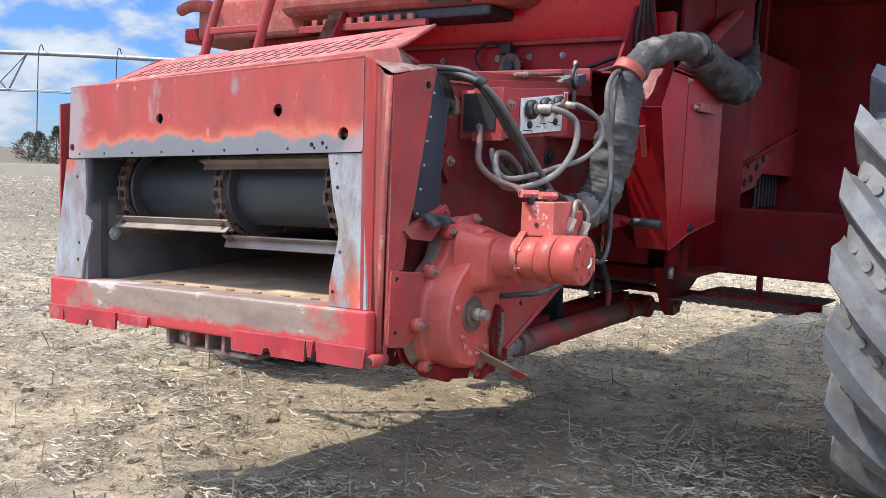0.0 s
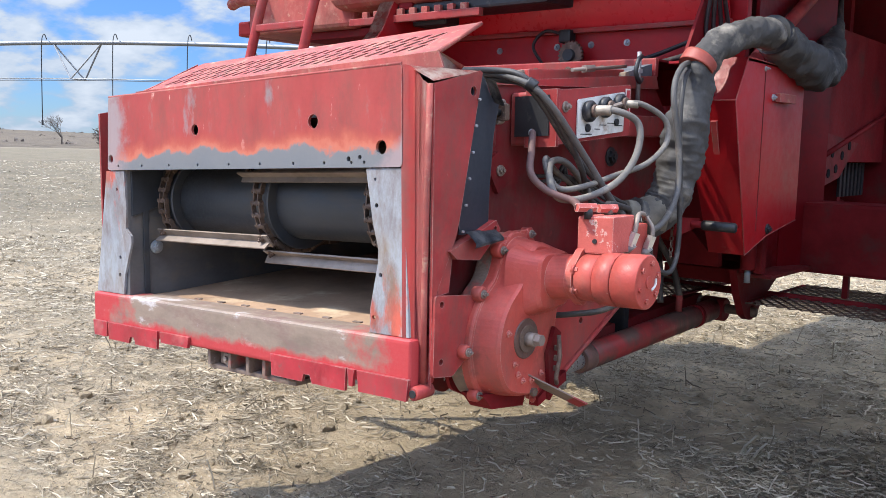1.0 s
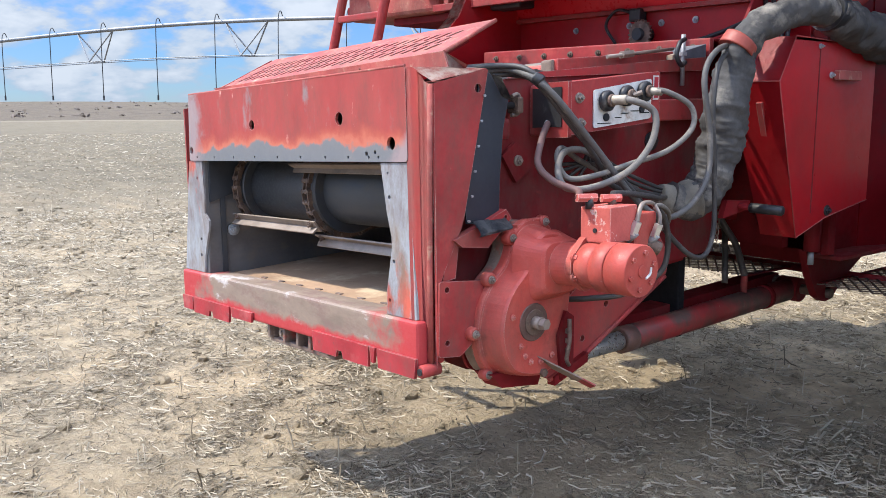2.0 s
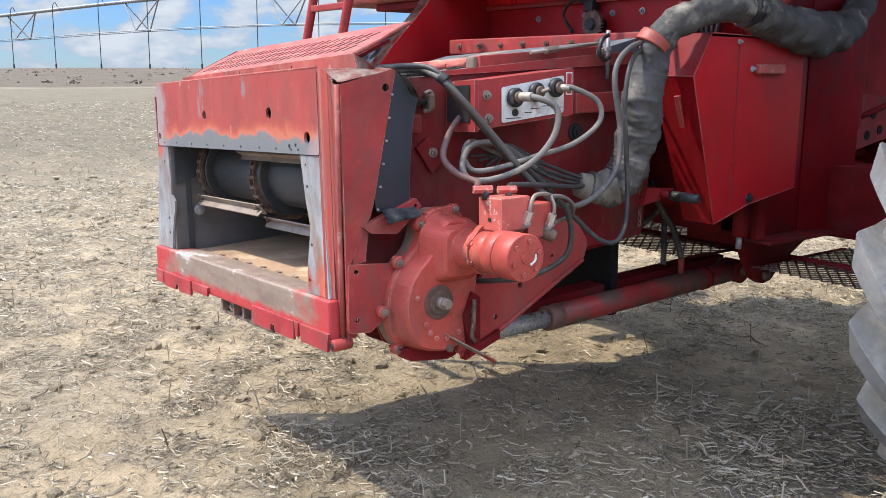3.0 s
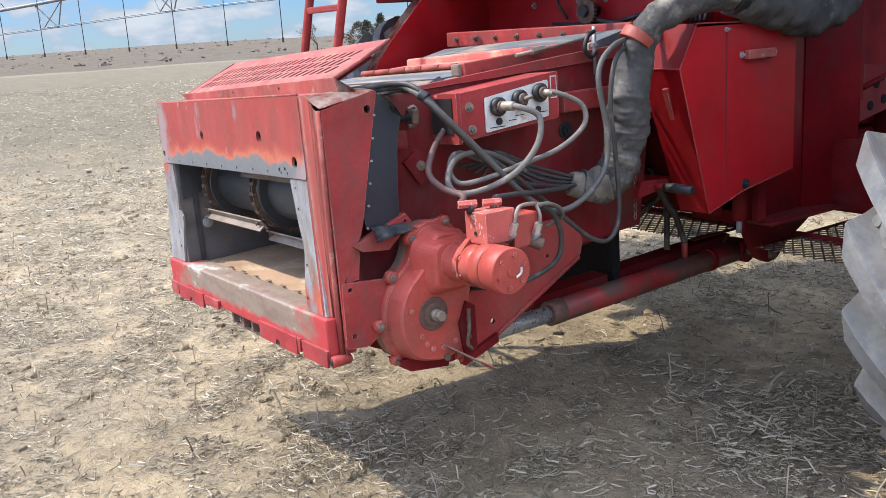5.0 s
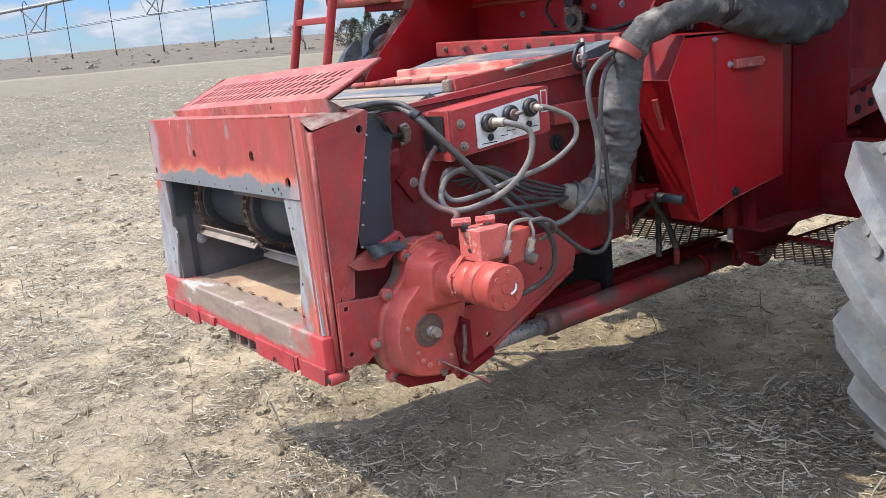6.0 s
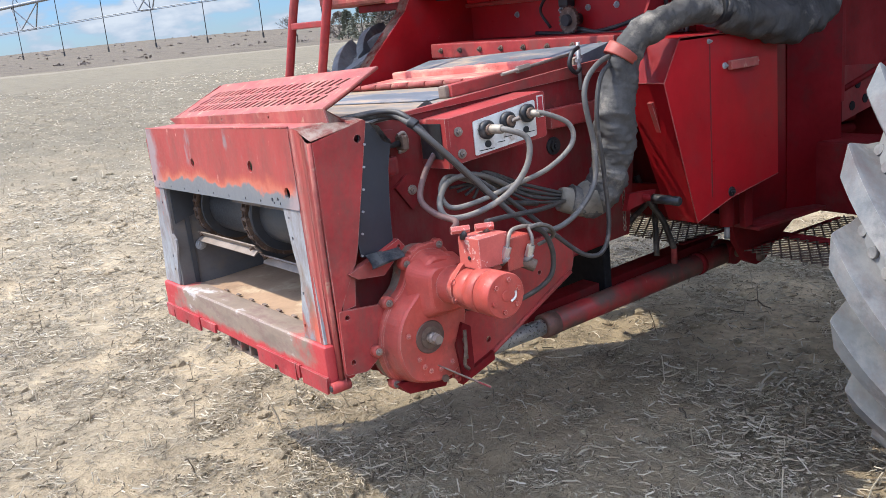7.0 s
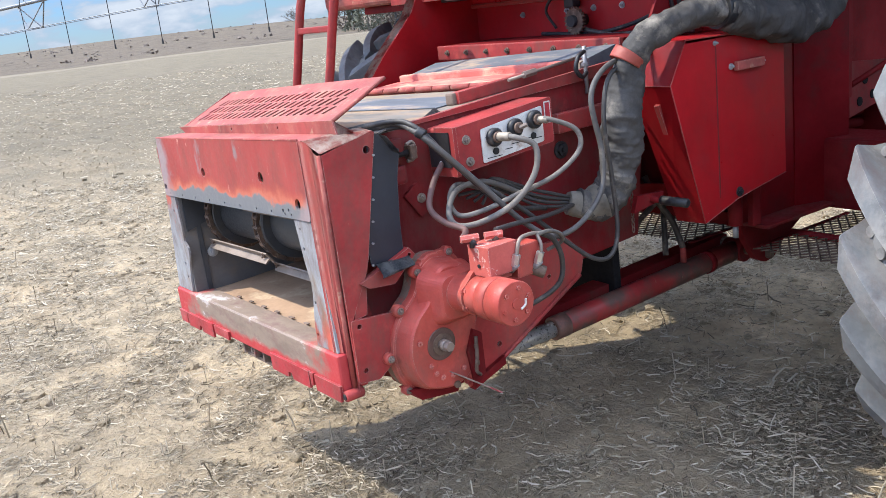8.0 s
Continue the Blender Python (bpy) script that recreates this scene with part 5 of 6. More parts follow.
    # the two undersides take the darkened red, shade put into their colour
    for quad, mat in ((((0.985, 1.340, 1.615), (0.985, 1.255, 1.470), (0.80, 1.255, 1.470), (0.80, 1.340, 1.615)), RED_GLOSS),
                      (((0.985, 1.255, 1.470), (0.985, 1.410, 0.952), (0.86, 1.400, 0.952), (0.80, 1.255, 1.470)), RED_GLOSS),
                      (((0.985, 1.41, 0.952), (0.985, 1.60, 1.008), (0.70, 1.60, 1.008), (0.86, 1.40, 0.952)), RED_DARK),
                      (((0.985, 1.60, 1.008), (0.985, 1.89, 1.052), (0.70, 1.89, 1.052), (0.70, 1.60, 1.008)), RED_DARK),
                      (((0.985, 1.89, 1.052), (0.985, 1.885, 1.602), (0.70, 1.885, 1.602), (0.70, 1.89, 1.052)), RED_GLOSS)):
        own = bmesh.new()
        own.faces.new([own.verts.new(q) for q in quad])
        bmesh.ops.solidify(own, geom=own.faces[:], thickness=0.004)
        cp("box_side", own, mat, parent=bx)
    for ends in (((0.985, 1.340, 1.615), (0.985, 1.255, 1.470), (0.985, 1.410, 0.952), (0.985, 1.60, 1.008), (0.985, 1.89, 1.052)), ((0.985, 1.255, 1.470), (0.80, 1.255, 1.470)), ((0.985, 1.340, 1.615), (0.985, 1.885, 1.602))):
        cp("worn_edge", tube(ends, 0.0022, 6, smooth=False), RED, parent=bx)
    cp("door_seam", box((0.984, 1.492, 1.03), (0.9865, 1.498, 1.60), 0.0005), RED_SIDE, parent=bx)
    # strip added for the sunlit stripe down the box front
    cp("box_sun_strip", plate([(1.262, 1.40), (1.285, 1.41), (1.43, 1.05), (1.405, 1.04)], [], yz(0.90), (0.02, 0, 0)), RED, parent=bx)
    hd = cp("pull_handle", box((0.990, 1.585, 1.480), (1.010, 1.740, 1.512), 0.004), RED_FADED, "small red pull handle", bx)
    for y in (1.575, 1.752):
        cp("handle_bolt", bolt((0.986, y, 1.496), (1, 0, 0), 0.008, 0.008), STEEL, parent=bx)
    cp("box_bolt", bolt((0.986, 1.490, 1.588), (1, 0, 0), 0.006), STEEL, parent=bx)
    cp("box_bolt", bolt((0.986, 1.605, 1.032), (1, 0, 0), 0.013), BLACK, parent=bx)
    lev = cp("latch_lever", cyl((0.80, 1.29, 1.055), (0.90, 1.30, 1.053), 0.012), RED_DARK, "lever with black grip")
    cp("lever_grip", cyl((0.875, 1.298, 1.053), (0.990, 1.316, 1.050), 0.017, bevel=0.005), BLACK, "black rubber grip", lev)
    cp("lever_arm", plate([(1.20, 1.02), (1.34, 1.04), (1.36, 1.07), (1.22, 1.08)], [], yz(0.84), (-0.02, 0, 0)), RED_DARK)
    cp("drop_pin", cyl((0.885, 1.705, 0.99), (0.885, 1.705, 0.865), 0.028, bevel=0.004), RED_DARK)
    cp("drop_pin_tip", cyl((0.885, 1.705, 0.87), (0.885, 1.705, 0.815), 0.011), STEEL)
    cp("stay_bar", box((0.87, 1.80, 0.84), (0.90, 1.85, 1.06), 0.005), RED_DARK)

    # wall behind the box, and the bay beyond it
    cp("side_wall", box((0.80, 1.84, 0.83), (0.815, 2.20, 2.30), 0.002), RED_DEEP)
    cp("side_post", plate([(0.80, 2.19), (0.82, 2.19), (0.915, 2.43), (0.895, 2.44)], [], xy(0.83), (0, 0, 1.5)), RED_DEEP, "tall red post darkened for shade")
    cp("post_lip", box((0.80, 1.86, 0.815), (0.92, 2.44, 0.830), 0.003), RED_SIDE)
    # bay parts wear the darkened red: the overhang's shade is in their colour
    cp("rear_panel", box((0.86, 2.44, 1.27), (0.875, 4.2, 1.86), 0.002), RED_DARK, "dusty red rear panel darkened for shade")
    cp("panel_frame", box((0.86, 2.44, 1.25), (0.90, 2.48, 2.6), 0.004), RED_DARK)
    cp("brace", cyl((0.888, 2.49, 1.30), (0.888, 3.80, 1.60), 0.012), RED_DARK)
    # black discs in place of the dark slots
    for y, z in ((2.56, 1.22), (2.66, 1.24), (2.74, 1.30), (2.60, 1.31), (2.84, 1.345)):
        cp("plate_slot", cyl((0.884, y, z), (0.8885, y, z), 0.020), INK_AND_SHADE)
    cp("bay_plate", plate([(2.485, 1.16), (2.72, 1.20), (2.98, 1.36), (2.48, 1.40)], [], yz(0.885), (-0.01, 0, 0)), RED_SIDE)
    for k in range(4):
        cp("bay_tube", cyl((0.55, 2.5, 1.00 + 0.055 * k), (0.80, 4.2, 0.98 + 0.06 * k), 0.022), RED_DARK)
    # panel added behind the bay to block light and darken it
    cp("bay_light_stop", box((0.51, 3.44, 0.92), (1.40, 3.455, 2.20), 0.002), RED_DARK, "dark red panel added to keep light out of the bay")
    for k in range(7):
        cp("grille_slat", box((0.80, 2.98 + 0.06 * k, 1.10), (0.815, 3.01 + 0.06 * k, 1.265), 0.003), BLACK)
    cp("strut", tube([(0.86, 1.72, 1.645), (0.86, 2.50, 2.07), (0.86, 2.86, 2.26)], 0.028, 12, smooth=False), RED, "red diagonal strut")
    for k in range(3):
        cp("strut_cable", tube([(0.88, 2.36 + 0.02 * k, 1.70), (0.89, 2.5 + 0.03 * k, 1.82), (0.86, 2.65, 2.0), (0.85 - 0.03 * k, 2.75 + 0.04 * k, 2.4)], 0.010, 8), HOSE_DARK)
    for k in range(4):
        cp("hanging_lead", tube([(0.74 + 0.02 * k, 1.60, 1.62), (0.72 + 0.02 * k, 1.58 + 0.02 * k, 1.75), (0.75 + 0.015 * k, 1.55, 1.90), (0.78 + 0.03 * k, 1.45, 2.1)], 0.008, 8), BLACK)
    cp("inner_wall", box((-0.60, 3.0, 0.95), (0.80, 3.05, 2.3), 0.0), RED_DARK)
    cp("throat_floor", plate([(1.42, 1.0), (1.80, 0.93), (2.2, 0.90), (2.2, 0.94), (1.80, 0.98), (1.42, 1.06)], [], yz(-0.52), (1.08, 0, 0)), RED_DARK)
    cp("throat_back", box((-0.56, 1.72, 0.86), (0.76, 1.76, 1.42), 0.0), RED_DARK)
    # body coloured black for the shade deep in the bay
    cp("lower_body", box((-0.52, 2.62, 0.98), (0.50, 6.6, 1.46), 0.01), INK_AND_SHADE)
    # unseen box added to cast the shade under the far side
    cp("shadow_box", box((-1.10, 2.20, 1.10), (-0.67, 3.30, 1.74), 0.03), RED_DARK, "unseen dark red box added to cast shade")
    # unseen block added overhead to shade the bay and the wheel top
    cp("shade_shelf", box((0.61, 1.50, 2.20), (1.72, 6.5, 2.90), 0.03), RED_DARK)
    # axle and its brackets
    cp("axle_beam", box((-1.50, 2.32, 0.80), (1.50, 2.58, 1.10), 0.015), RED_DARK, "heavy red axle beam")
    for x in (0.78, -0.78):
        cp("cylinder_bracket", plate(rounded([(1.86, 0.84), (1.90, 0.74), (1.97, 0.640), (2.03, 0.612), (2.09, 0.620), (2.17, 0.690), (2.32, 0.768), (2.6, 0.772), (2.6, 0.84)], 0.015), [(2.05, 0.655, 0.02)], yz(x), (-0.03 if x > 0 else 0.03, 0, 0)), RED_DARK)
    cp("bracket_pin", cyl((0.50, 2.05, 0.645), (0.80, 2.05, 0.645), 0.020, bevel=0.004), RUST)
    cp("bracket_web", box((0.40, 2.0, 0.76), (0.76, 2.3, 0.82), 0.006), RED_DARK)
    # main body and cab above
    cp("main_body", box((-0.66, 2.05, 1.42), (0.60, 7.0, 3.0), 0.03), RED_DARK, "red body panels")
    cp("cab_floor", box((-0.70, 1.14, 2.36), (0.84, 2.10, 2.50), 0.04), RED_DARK)
    cp("cab", box((-0.68, 1.17, 2.50), (0.82, 2.10, 3.45), 0.06), RED_GLOSS)
    skirt = box((-1.15, 1.40, 1.925), (0.24, 1.72, 2.36), 0.10, segs=6)
    cp("fender", skirt, RED_FADED, "rounded red fender corner")
    cp("fender_underside", box((-0.78, 1.46, 1.878), (0.10, 1.66, 1.924), 0.012), BLACK)
    cp("sign_bar", box((-1.00, 1.43, 1.845), (-0.22, 1.46, 1.878), 0.004), RED)
    for k in range(9):
        cp("bar_tab", box((-0.92 + 0.074 * k, 1.435, 1.878), (-0.885 + 0.074 * k, 1.455, 1.905), 0.003), RED_FADED)
    st = cp("step_box", box((-1.86, 1.50, 1.855), (-1.04, 2.30, 2.07), 0.04, segs=4), RED_FADED, "orange-red platform box")
    cp("step_rail", tube([(-2.02, 1.52, 2.035), (-1.90, 1.49, 2.045), (-1.74, 1.485, 2.035)], 0.032, 10), RED_FADED, parent=st)
    # unseen block added to throw shade on the near wheel's top
    cp("shade_block", box((0.86, 1.09, 2.36), (1.72, 1.50, 2.90), 0.03), RED_DARK)
    # slab added beside the platform to shade the far wheel
    cp("shade_walkway", box((-2.50, 1.92, 1.93), (-1.87, 3.2, 2.02), 0.015), RED_DARK)
    cp("under_tray", box((-1.50, 1.56, 1.815), (-0.95, 1.95, 1.855), 0.008), RED_DARK)
    cp("platform_post", box((-0.70, 1.45, 1.90), (-0.62, 1.75, 2.40), 0.01), RED_DARK)
    cp("black_reservoir", box((-0.66, 1.50, 1.83), (-0.46, 1.60, 1.878), 0.012), BLACK)
    for x, z, w in ((0.22, 1.885, 0.085), (1.085, 1.845, 0.092)):
        lp = cp("work_light", box((x - w, 0.955, z - 0.05), (x + w, 1.03, z + 0.09), 0.012), BLACK, "square work light with pale lens")
        cp("light_lens", box((x - w * 0.86, 0.946, z - 0.040), (x + w * 0.86, 0.957, z + 0.075), 0.004), LENS, parent=lp)
        cp("light_stem", cyl((x, 1.0, z + 0.08), (x, 1.05, 2.40), 0.016), BLACK, parent=lp)
    cp("light_arm", box((0.76, 0.98, 2.36), (1.16, 1.08, 2.42), 0.01), RED_DARK)
    # unseen slab added above the far tyre to keep sun off it
    cp("tyre_shade", box((-2.60, 0.50, 2.45), (-1.90, 2.10, 2.53), 0.01), RED_DARK)
    return c


combine = combine_body()


def lift_cylinder():
    l = thing("lift_cylinder", (0.62, 1.4, 0.57), "red hydraulic lift cylinder with dusty bright rod", "hydraulic cylinder")
    br = part("barrel", cyl((0.62, 2.05, 0.640), (0.62, 0.965, 0.597), 0.045, segs=28, bevel=0.006), BARREL, l, "scuffed oily red barrel")
    part("gland", cyl((0.62, 1.02, 0.599), (0.62, 0.950, 0.597), 0.0465, segs=28, bevel=0.004), OILY, br, "oily dark gland")
    part("rod", cyl((0.62, 0.96, 0.597), (0.62, 0.50, 0.588), 0.032, segs=24), ROD, l, "dusty bright rod")
    part("rod_eye", cyl((0.58, 0.49, 0.588), (0.66, 0.49, 0.588), 0.045, bevel=0.005), RED_DARK, l)
    part("barrel_eye", cyl((0.57, 2.05, 0.640), (0.67, 2.05, 0.640), 0.050, bevel=0.005), RED_DARK, l)
    part("clamp_band", cyl((0.62, 1.83, 0.631), (0.62, 1.86, 0.632), 0.049, segs=24), RED_DARK, l)
    part("port_stub", cyl((0.62, 1.70, 0.66), (0.62, 1.70, 0.735), 0.013), RED, l)
    part("hanger", plate([(0.42, 0.60), (0.56, 0.60), (0.60, 0.74), (0.40, 0.74)], [], yz(0.60), (0.01, 0, 0)), RED_DARK, l, "", FEED)
    s = thing("safety_stop", (0.50, 1.4, 0.66), "dark red safety stop bar folded beside the lift cylinder", "stop bar")
    part("channel", plate([(0.95, 0.565), (2.08, 0.615), (2.08, 0.692), (0.95, 0.642)], [], yz(0.455), (0.09, 0, 0)), RED_DARK, s)
    part("lug", cyl((0.44, 2.06, 0.655), (0.56, 2.06, 0.655), 0.03), RUST, s)
    hose("hydraulic_hose", [(0.62, 1.70, 0.735), (0.60, 1.66, 0.86), (0.56, 1.62, 0.95), (0.52, 1.60, 1.05)], 0.013, HOSE_DARK, "black hose dropping to the lift cylinder", feed=False)
    hose("hydraulic_hose", [(0.56, 1.66, 0.70), (0.54, 1.68, 0.84), (0.5, 1.70, 0.92), (0.46, 1.52, 0.82), (0.3, 1.3, 0.78)], 0.012, HOSE_DARK, "black hose drooping under the feeder", feed=False)


lift_cylinder()


def sleeve():
    s = thing("hose_sleeve", (0.92, 1.2, 1.06), "grimy woven sleeve over a bundle of hoses", "hose sleeve")
    pts = [(0.775, 0.99, 1.10), (0.80, 1.05, 1.085), (0.835, 1.10, 1.13), (0.86, 1.125, 1.25), (0.885, 1.13, 1.40), (0.90, 1.15, 1.54), (0.925, 1.20, 1.63), (0.97, 1.30, 1.685), (1.0, 1.42, 1.70), (1.0, 1.54, 1.695)]
    part("lower_sleeve", tube(pts, lambda u: 0.048 + 0.020 * math.sin(math.pi * min(1, u * 1.45)) ** 2, 44, 26, rough=0.40, seed=3), SLEEVE, s)
    part("mouth_wrap", tube([(0.755, 0.955, 1.105), (0.785, 1.02, 1.085), (0.82, 1.075, 1.10)], lambda u: 0.040 + 0.022 * u, 18, 6, rough=0.3, seed=9), CUFF, s, "dusty grey cuff")
    pts = [(1.0, 1.50, 1.70), (1.005, 1.60, 1.672), (1.0, 1.75, 1.648), (1.0, 1.90, 1.625), (0.985, 2.05, 1.632), (0.96, 2.22, 1.675), (0.92, 2.36, 1.75), (0.89, 2.50, 1.86)]
    part("upper_sleeve", tube(pts, lambda u: 0.058 + 0.020 * math.sin(math.pi * u) - 0.024 * u ** 3, 44, 26, rough=0.36, seed=5), SLEEVE, s)
    part("clamp_band", tube([(0.894, 1.139, 1.565), (0.898, 1.148, 1.580), (0.903, 1.158, 1.594)], 0.0585, 24, 3), ORANGE, s, "orange clamp band")
    part("dark_band", tube([(0.998, 1.49, 1.702), (1.0, 1.515, 1.70), (1.002, 1.535, 1.696)], 0.0665, 24, 3), BLACK, s)


sleeve()


def guard_mesh():
    g = thing("mesh_guard", (0, 2.9, 0.54), "dark expanded steel mesh guard under the machine", "mesh guard")
    z = 0.70
    verts, faces = [], []

    def bar(a, b, w=0.006, h=0.006):
        d = (Vector(b) - Vector(a)).normalized()
        s = Vector((-d.y, d.x, 0)) * w
        u = Vector((0, 0, h))
        k = len(verts)
        for p in (Vector(a), Vector(b)):
            verts.extend(tuple(p + q) for q in (-s - u, s - u, s + u, -s + u))
        faces.extend([(k, k + 1, k + 5, k + 4), (k + 1, k + 2, k + 6, k + 5), (k + 2, k + 3, k + 7, k + 6), (k + 3, k, k + 4, k + 7), (k, k + 3, k + 2, k + 1), (k + 4, k + 5, k + 6, k + 7)])

    def weave(x0, x1, y0, y1, step=0.060, slope=1.36):
        reach = (y1 - y0) / slope
        for k in range(int((x1 - x0 + reach) / step) + 1):
            for sgn in (1, -1):
                xa = x0 + k * step - (reach if sgn > 0 else 0.0)
                dx = sgn * reach
                lo, hi = sorted(((x0 - xa) / dx, (x1 - xa) / dx))
                ta, tb = max(0.0, lo), min(1.0, hi)
                if tb - ta > 0.01:
                    bar((xa + dx * ta, y0 + (y1 - y0) * ta, z), (xa + dx * tb, y0 + (y1 - y0) * tb, z), 0.0034, 0.0024)

    weave(-0.42, 0.52, 1.86, 2.56, 0.048)
    weave(0.80, 1.32, 1.92, 2.66, 0.045)
    me = bpy.data.meshes.new("mesh")
    me.from_pydata(verts, [], faces)
    me.materials.append(RUST)
    ob = new("mesh", me)
    ob.parent = g
    ob.matrix_parent_inverse = Matrix.Translation(-AT[g.name])
    tagged(ob, kind="stuff")
    part("frame_bar", cyl((-0.45, 2.22, z), (1.36, 2.22, z), 0.017, segs=12), RED_DARK, g)
    for x in (-0.42, 0.52, 0.80, 1.32):
        y0 = 1.86 if x < 0.6 else 1.96
        part("edge_bar", box((x - 0.010, y0, z - 0.004), (x + 0.010, y0 + 0.66, z + 0.004), 0.002), RED_DARK, g)
    for x in (-0.30, 1.05):
        part("hanger", box((x - 0.012, 2.36, z), (x + 0.012, 2.39, 0.82), 0.003), RED_DARK, g)


guard_mesh()


# safety chain beside the lever
def small_chain():
    own = None
    for k in range(9):
        z = 1.10 - 0.019 * k
        d = Vector((0.006, 0, 0)) if k % 2 else Vector((0, 0.006, 0))
        c = Vector((0.80, 1.23, z))
        own = tube([c + Vector((0, 0, 0.012)), c + d, c - Vector((0, 0, 0.012)), c - d, c + Vector((0, 0, 0.012))], 0.0022, 6, 4, bm=own)
    tagged(link("safety_chain", own, RUST), "short rusty safety chain hanging by the lever", "chain")


small_chain()


# ================= wheels =================
def wheel(cx, cy):
    """A drive wheel of the combine whose tyre is centred at cx."""
    R, cz = 0.835, 0.888
    w = part("wheel", cyl((cx - 0.26, cy, cz), (cx + 0.26, cy, cz), 0.44, segs=40), RED_DARK, combine, "big dusty grey lugged drive wheel")
    prof = [(-0.300, 0.43), (-0.345, 0.52), (-0.372, 0.62), (-0.370, 0.70), (-0.345, 0.765), (-0.305, 0.800), (-0.22, 0.818), (-0.12, 0.828), (0, 0.832)]
    prof += [(-x, r) for x, r in prof[-2::-1]]
    own, segs = bmesh.new(), 72
    rings = [[own.verts.new((cx + x, cy + r * math.cos(k * math.tau / segs), cz + r * math.sin(k * math.tau / segs))) for k in range(segs)] for x, r in prof]
    for a, b in zip(rings, rings[1:]):
        for k in range(segs):
            own.faces.new((a[k], a[(k + 1) % segs], b[(k + 1) % segs], b[k])).smooth = True
    ty = part("tyre", own, TYRE_DARK, w, "dark tyre casing")
    # one lug for each half, then turned round the axle
    n = 20

    def lug_mesh(side):
        b = bmesh.new()
        rows = []
        for k in range(11):
            u = k / 10
            x = side * (-0.03 + 0.405 * u)
            a = -(0.30 * u + 0.17 * u * u)
            base = np.interp(abs(x), [0, 0.12, 0.22, 0.305, 0.345, 0.385], [0.832, 0.828, 0.818, 0.800, 0.765, 0.70])
            top = 0.905 - 0.028 * u ** 4
            wd = 0.034 + 0.026 * u
            ring = []
            for da, r in ((-wd * 2.1, base - 0.006), (-wd * 1.45, base * 0.62 + top * 0.38), (-wd * 1.0, top - 0.010), (-wd * 0.86, top), (wd * 0.72, top), (wd * 0.86, top - 0.010), (wd * 1.12, base + 0.010), (wd * 1.3, base - 0.012)):
                t = a + da / R
                ring.append(b.verts.new((x, r * math.cos(t), r * math.sin(t))))
            rows.append(ring)
        # the shoulder end tapers down the side wall
        ring = []
        for da, r in ((-0.100, 0.66), (-0.080, 0.70), (-0.052, 0.765), (-0.046, 0.772), (0.040, 0.772), (0.050, 0.765), (0.064, 0.70), (0.072, 0.66)):
            t = a - 0.02 + da / R
            ring.append(b.verts.new((side * 0.386, r * math.cos(t), r * math.sin(t))))
        rows.append(ring)
        for p, q in zip(rows, rows[1:]):
            for k in range(7):
                b.faces.new((p[k], p[k + 1], q[k + 1], q[k])).smooth = True
        b.faces.new(rows[0])
        b.faces.new(rows[-1])
        for k in (2, 3, 4, 5):
            for p, q in zip(rows, rows[1:]):
                b.edges.get((p[k], q[k])).smooth = False
        for k in range(7):
            b.edges.get((rows[-2][k], rows[-2][k + 1])).smooth = False
        bmesh.ops.recalc_face_normals(b, faces=b.faces)
        me = bpy.data.meshes.new("lug")
        b.to_mesh(me)
        b.free()
        me.materials.append(TYRE)
        return me

    for side in (-1, 1):
        me = lug_mesh(side)
        for k in range(n):
            ob = new("lug", me)
            ob.parent = w
            ob.matrix_parent_inverse = Matrix.Translation(-AT[w.name])
            ob.matrix_basis = Matrix.Translation((cx, cy, cz)) @ pose(0, 0, 0, LUG_TURN + (k + (0.5 if side > 0 else 0)) * 360 / n)
    nub = None
    for k in range(n):
        for x, r in ((0.325, 0.782), (0.275, 0.806), (0.225, 0.815)):
            u = (x + 0.03) / 0.405
            a = math.radians(LUG_TURN + (k + 0.5) * 360 / n) - (0.30 * u + 0.17 * u * u)
            out = Vector((-0.35, math.cos(a), math.sin(a)))
            p = Vector((cx - x, cy + r * math.cos(a), cz + r * math.sin(a)))
            nub = cyl(p, p + out * 0.009, 0.020, 0.018, segs=14, bm=nub)
    tagged(part("tread_mark", nub, TYRE, w), kind="stuff")
    part("hub", cyl((cx - 0.34, cy, cz), (cx - 0.2, cy, cz), 0.16, bevel=0.01), RED_DARK, w)
    return w


LUG_TURN = 4.0
wheel(1.955, 2.16)
wheel(-1.80, 2.28)


# ================= ladder =================
def ladder():
    l = thing("access_ladder", (-1.05, 0.8, 0.90), "red tubular access ladder leaning up beside the cab", "ladder")

    def at(x, z):
        return x + 0.21 * (z - 1.775), 0.90 + 0.12 * (z - 1.775)

    for x in (-1.02, -0.68):
        low, high = at(x, 0.93), at(x, 1.90)
        pts = [(*low, 0.93), (*at(x, 1.30), 1.30), (*at(x, 1.60), 1.60), (*high, 1.90), (high[0] + 0.02, high[1] + 0.03, 1.955), (high[0] + 0.07, high[1] + 0.10, 1.980), (high[0] + 0.16, high[1] + 0.26, 1.985)]
        part("rail", tube(pts, 0.021, 12, 6), RED, l)
    for z in (0.965, 1.235, 1.505, 1.775):
        (xa, y), (xb, _) = at(-1.02, z), at(-0.68, z)
        part("rung", box((xa, y - 0.016, z - 0.014), (xb, y + 0.018, z + 0.016), 0.006), RED, l)


ladder()

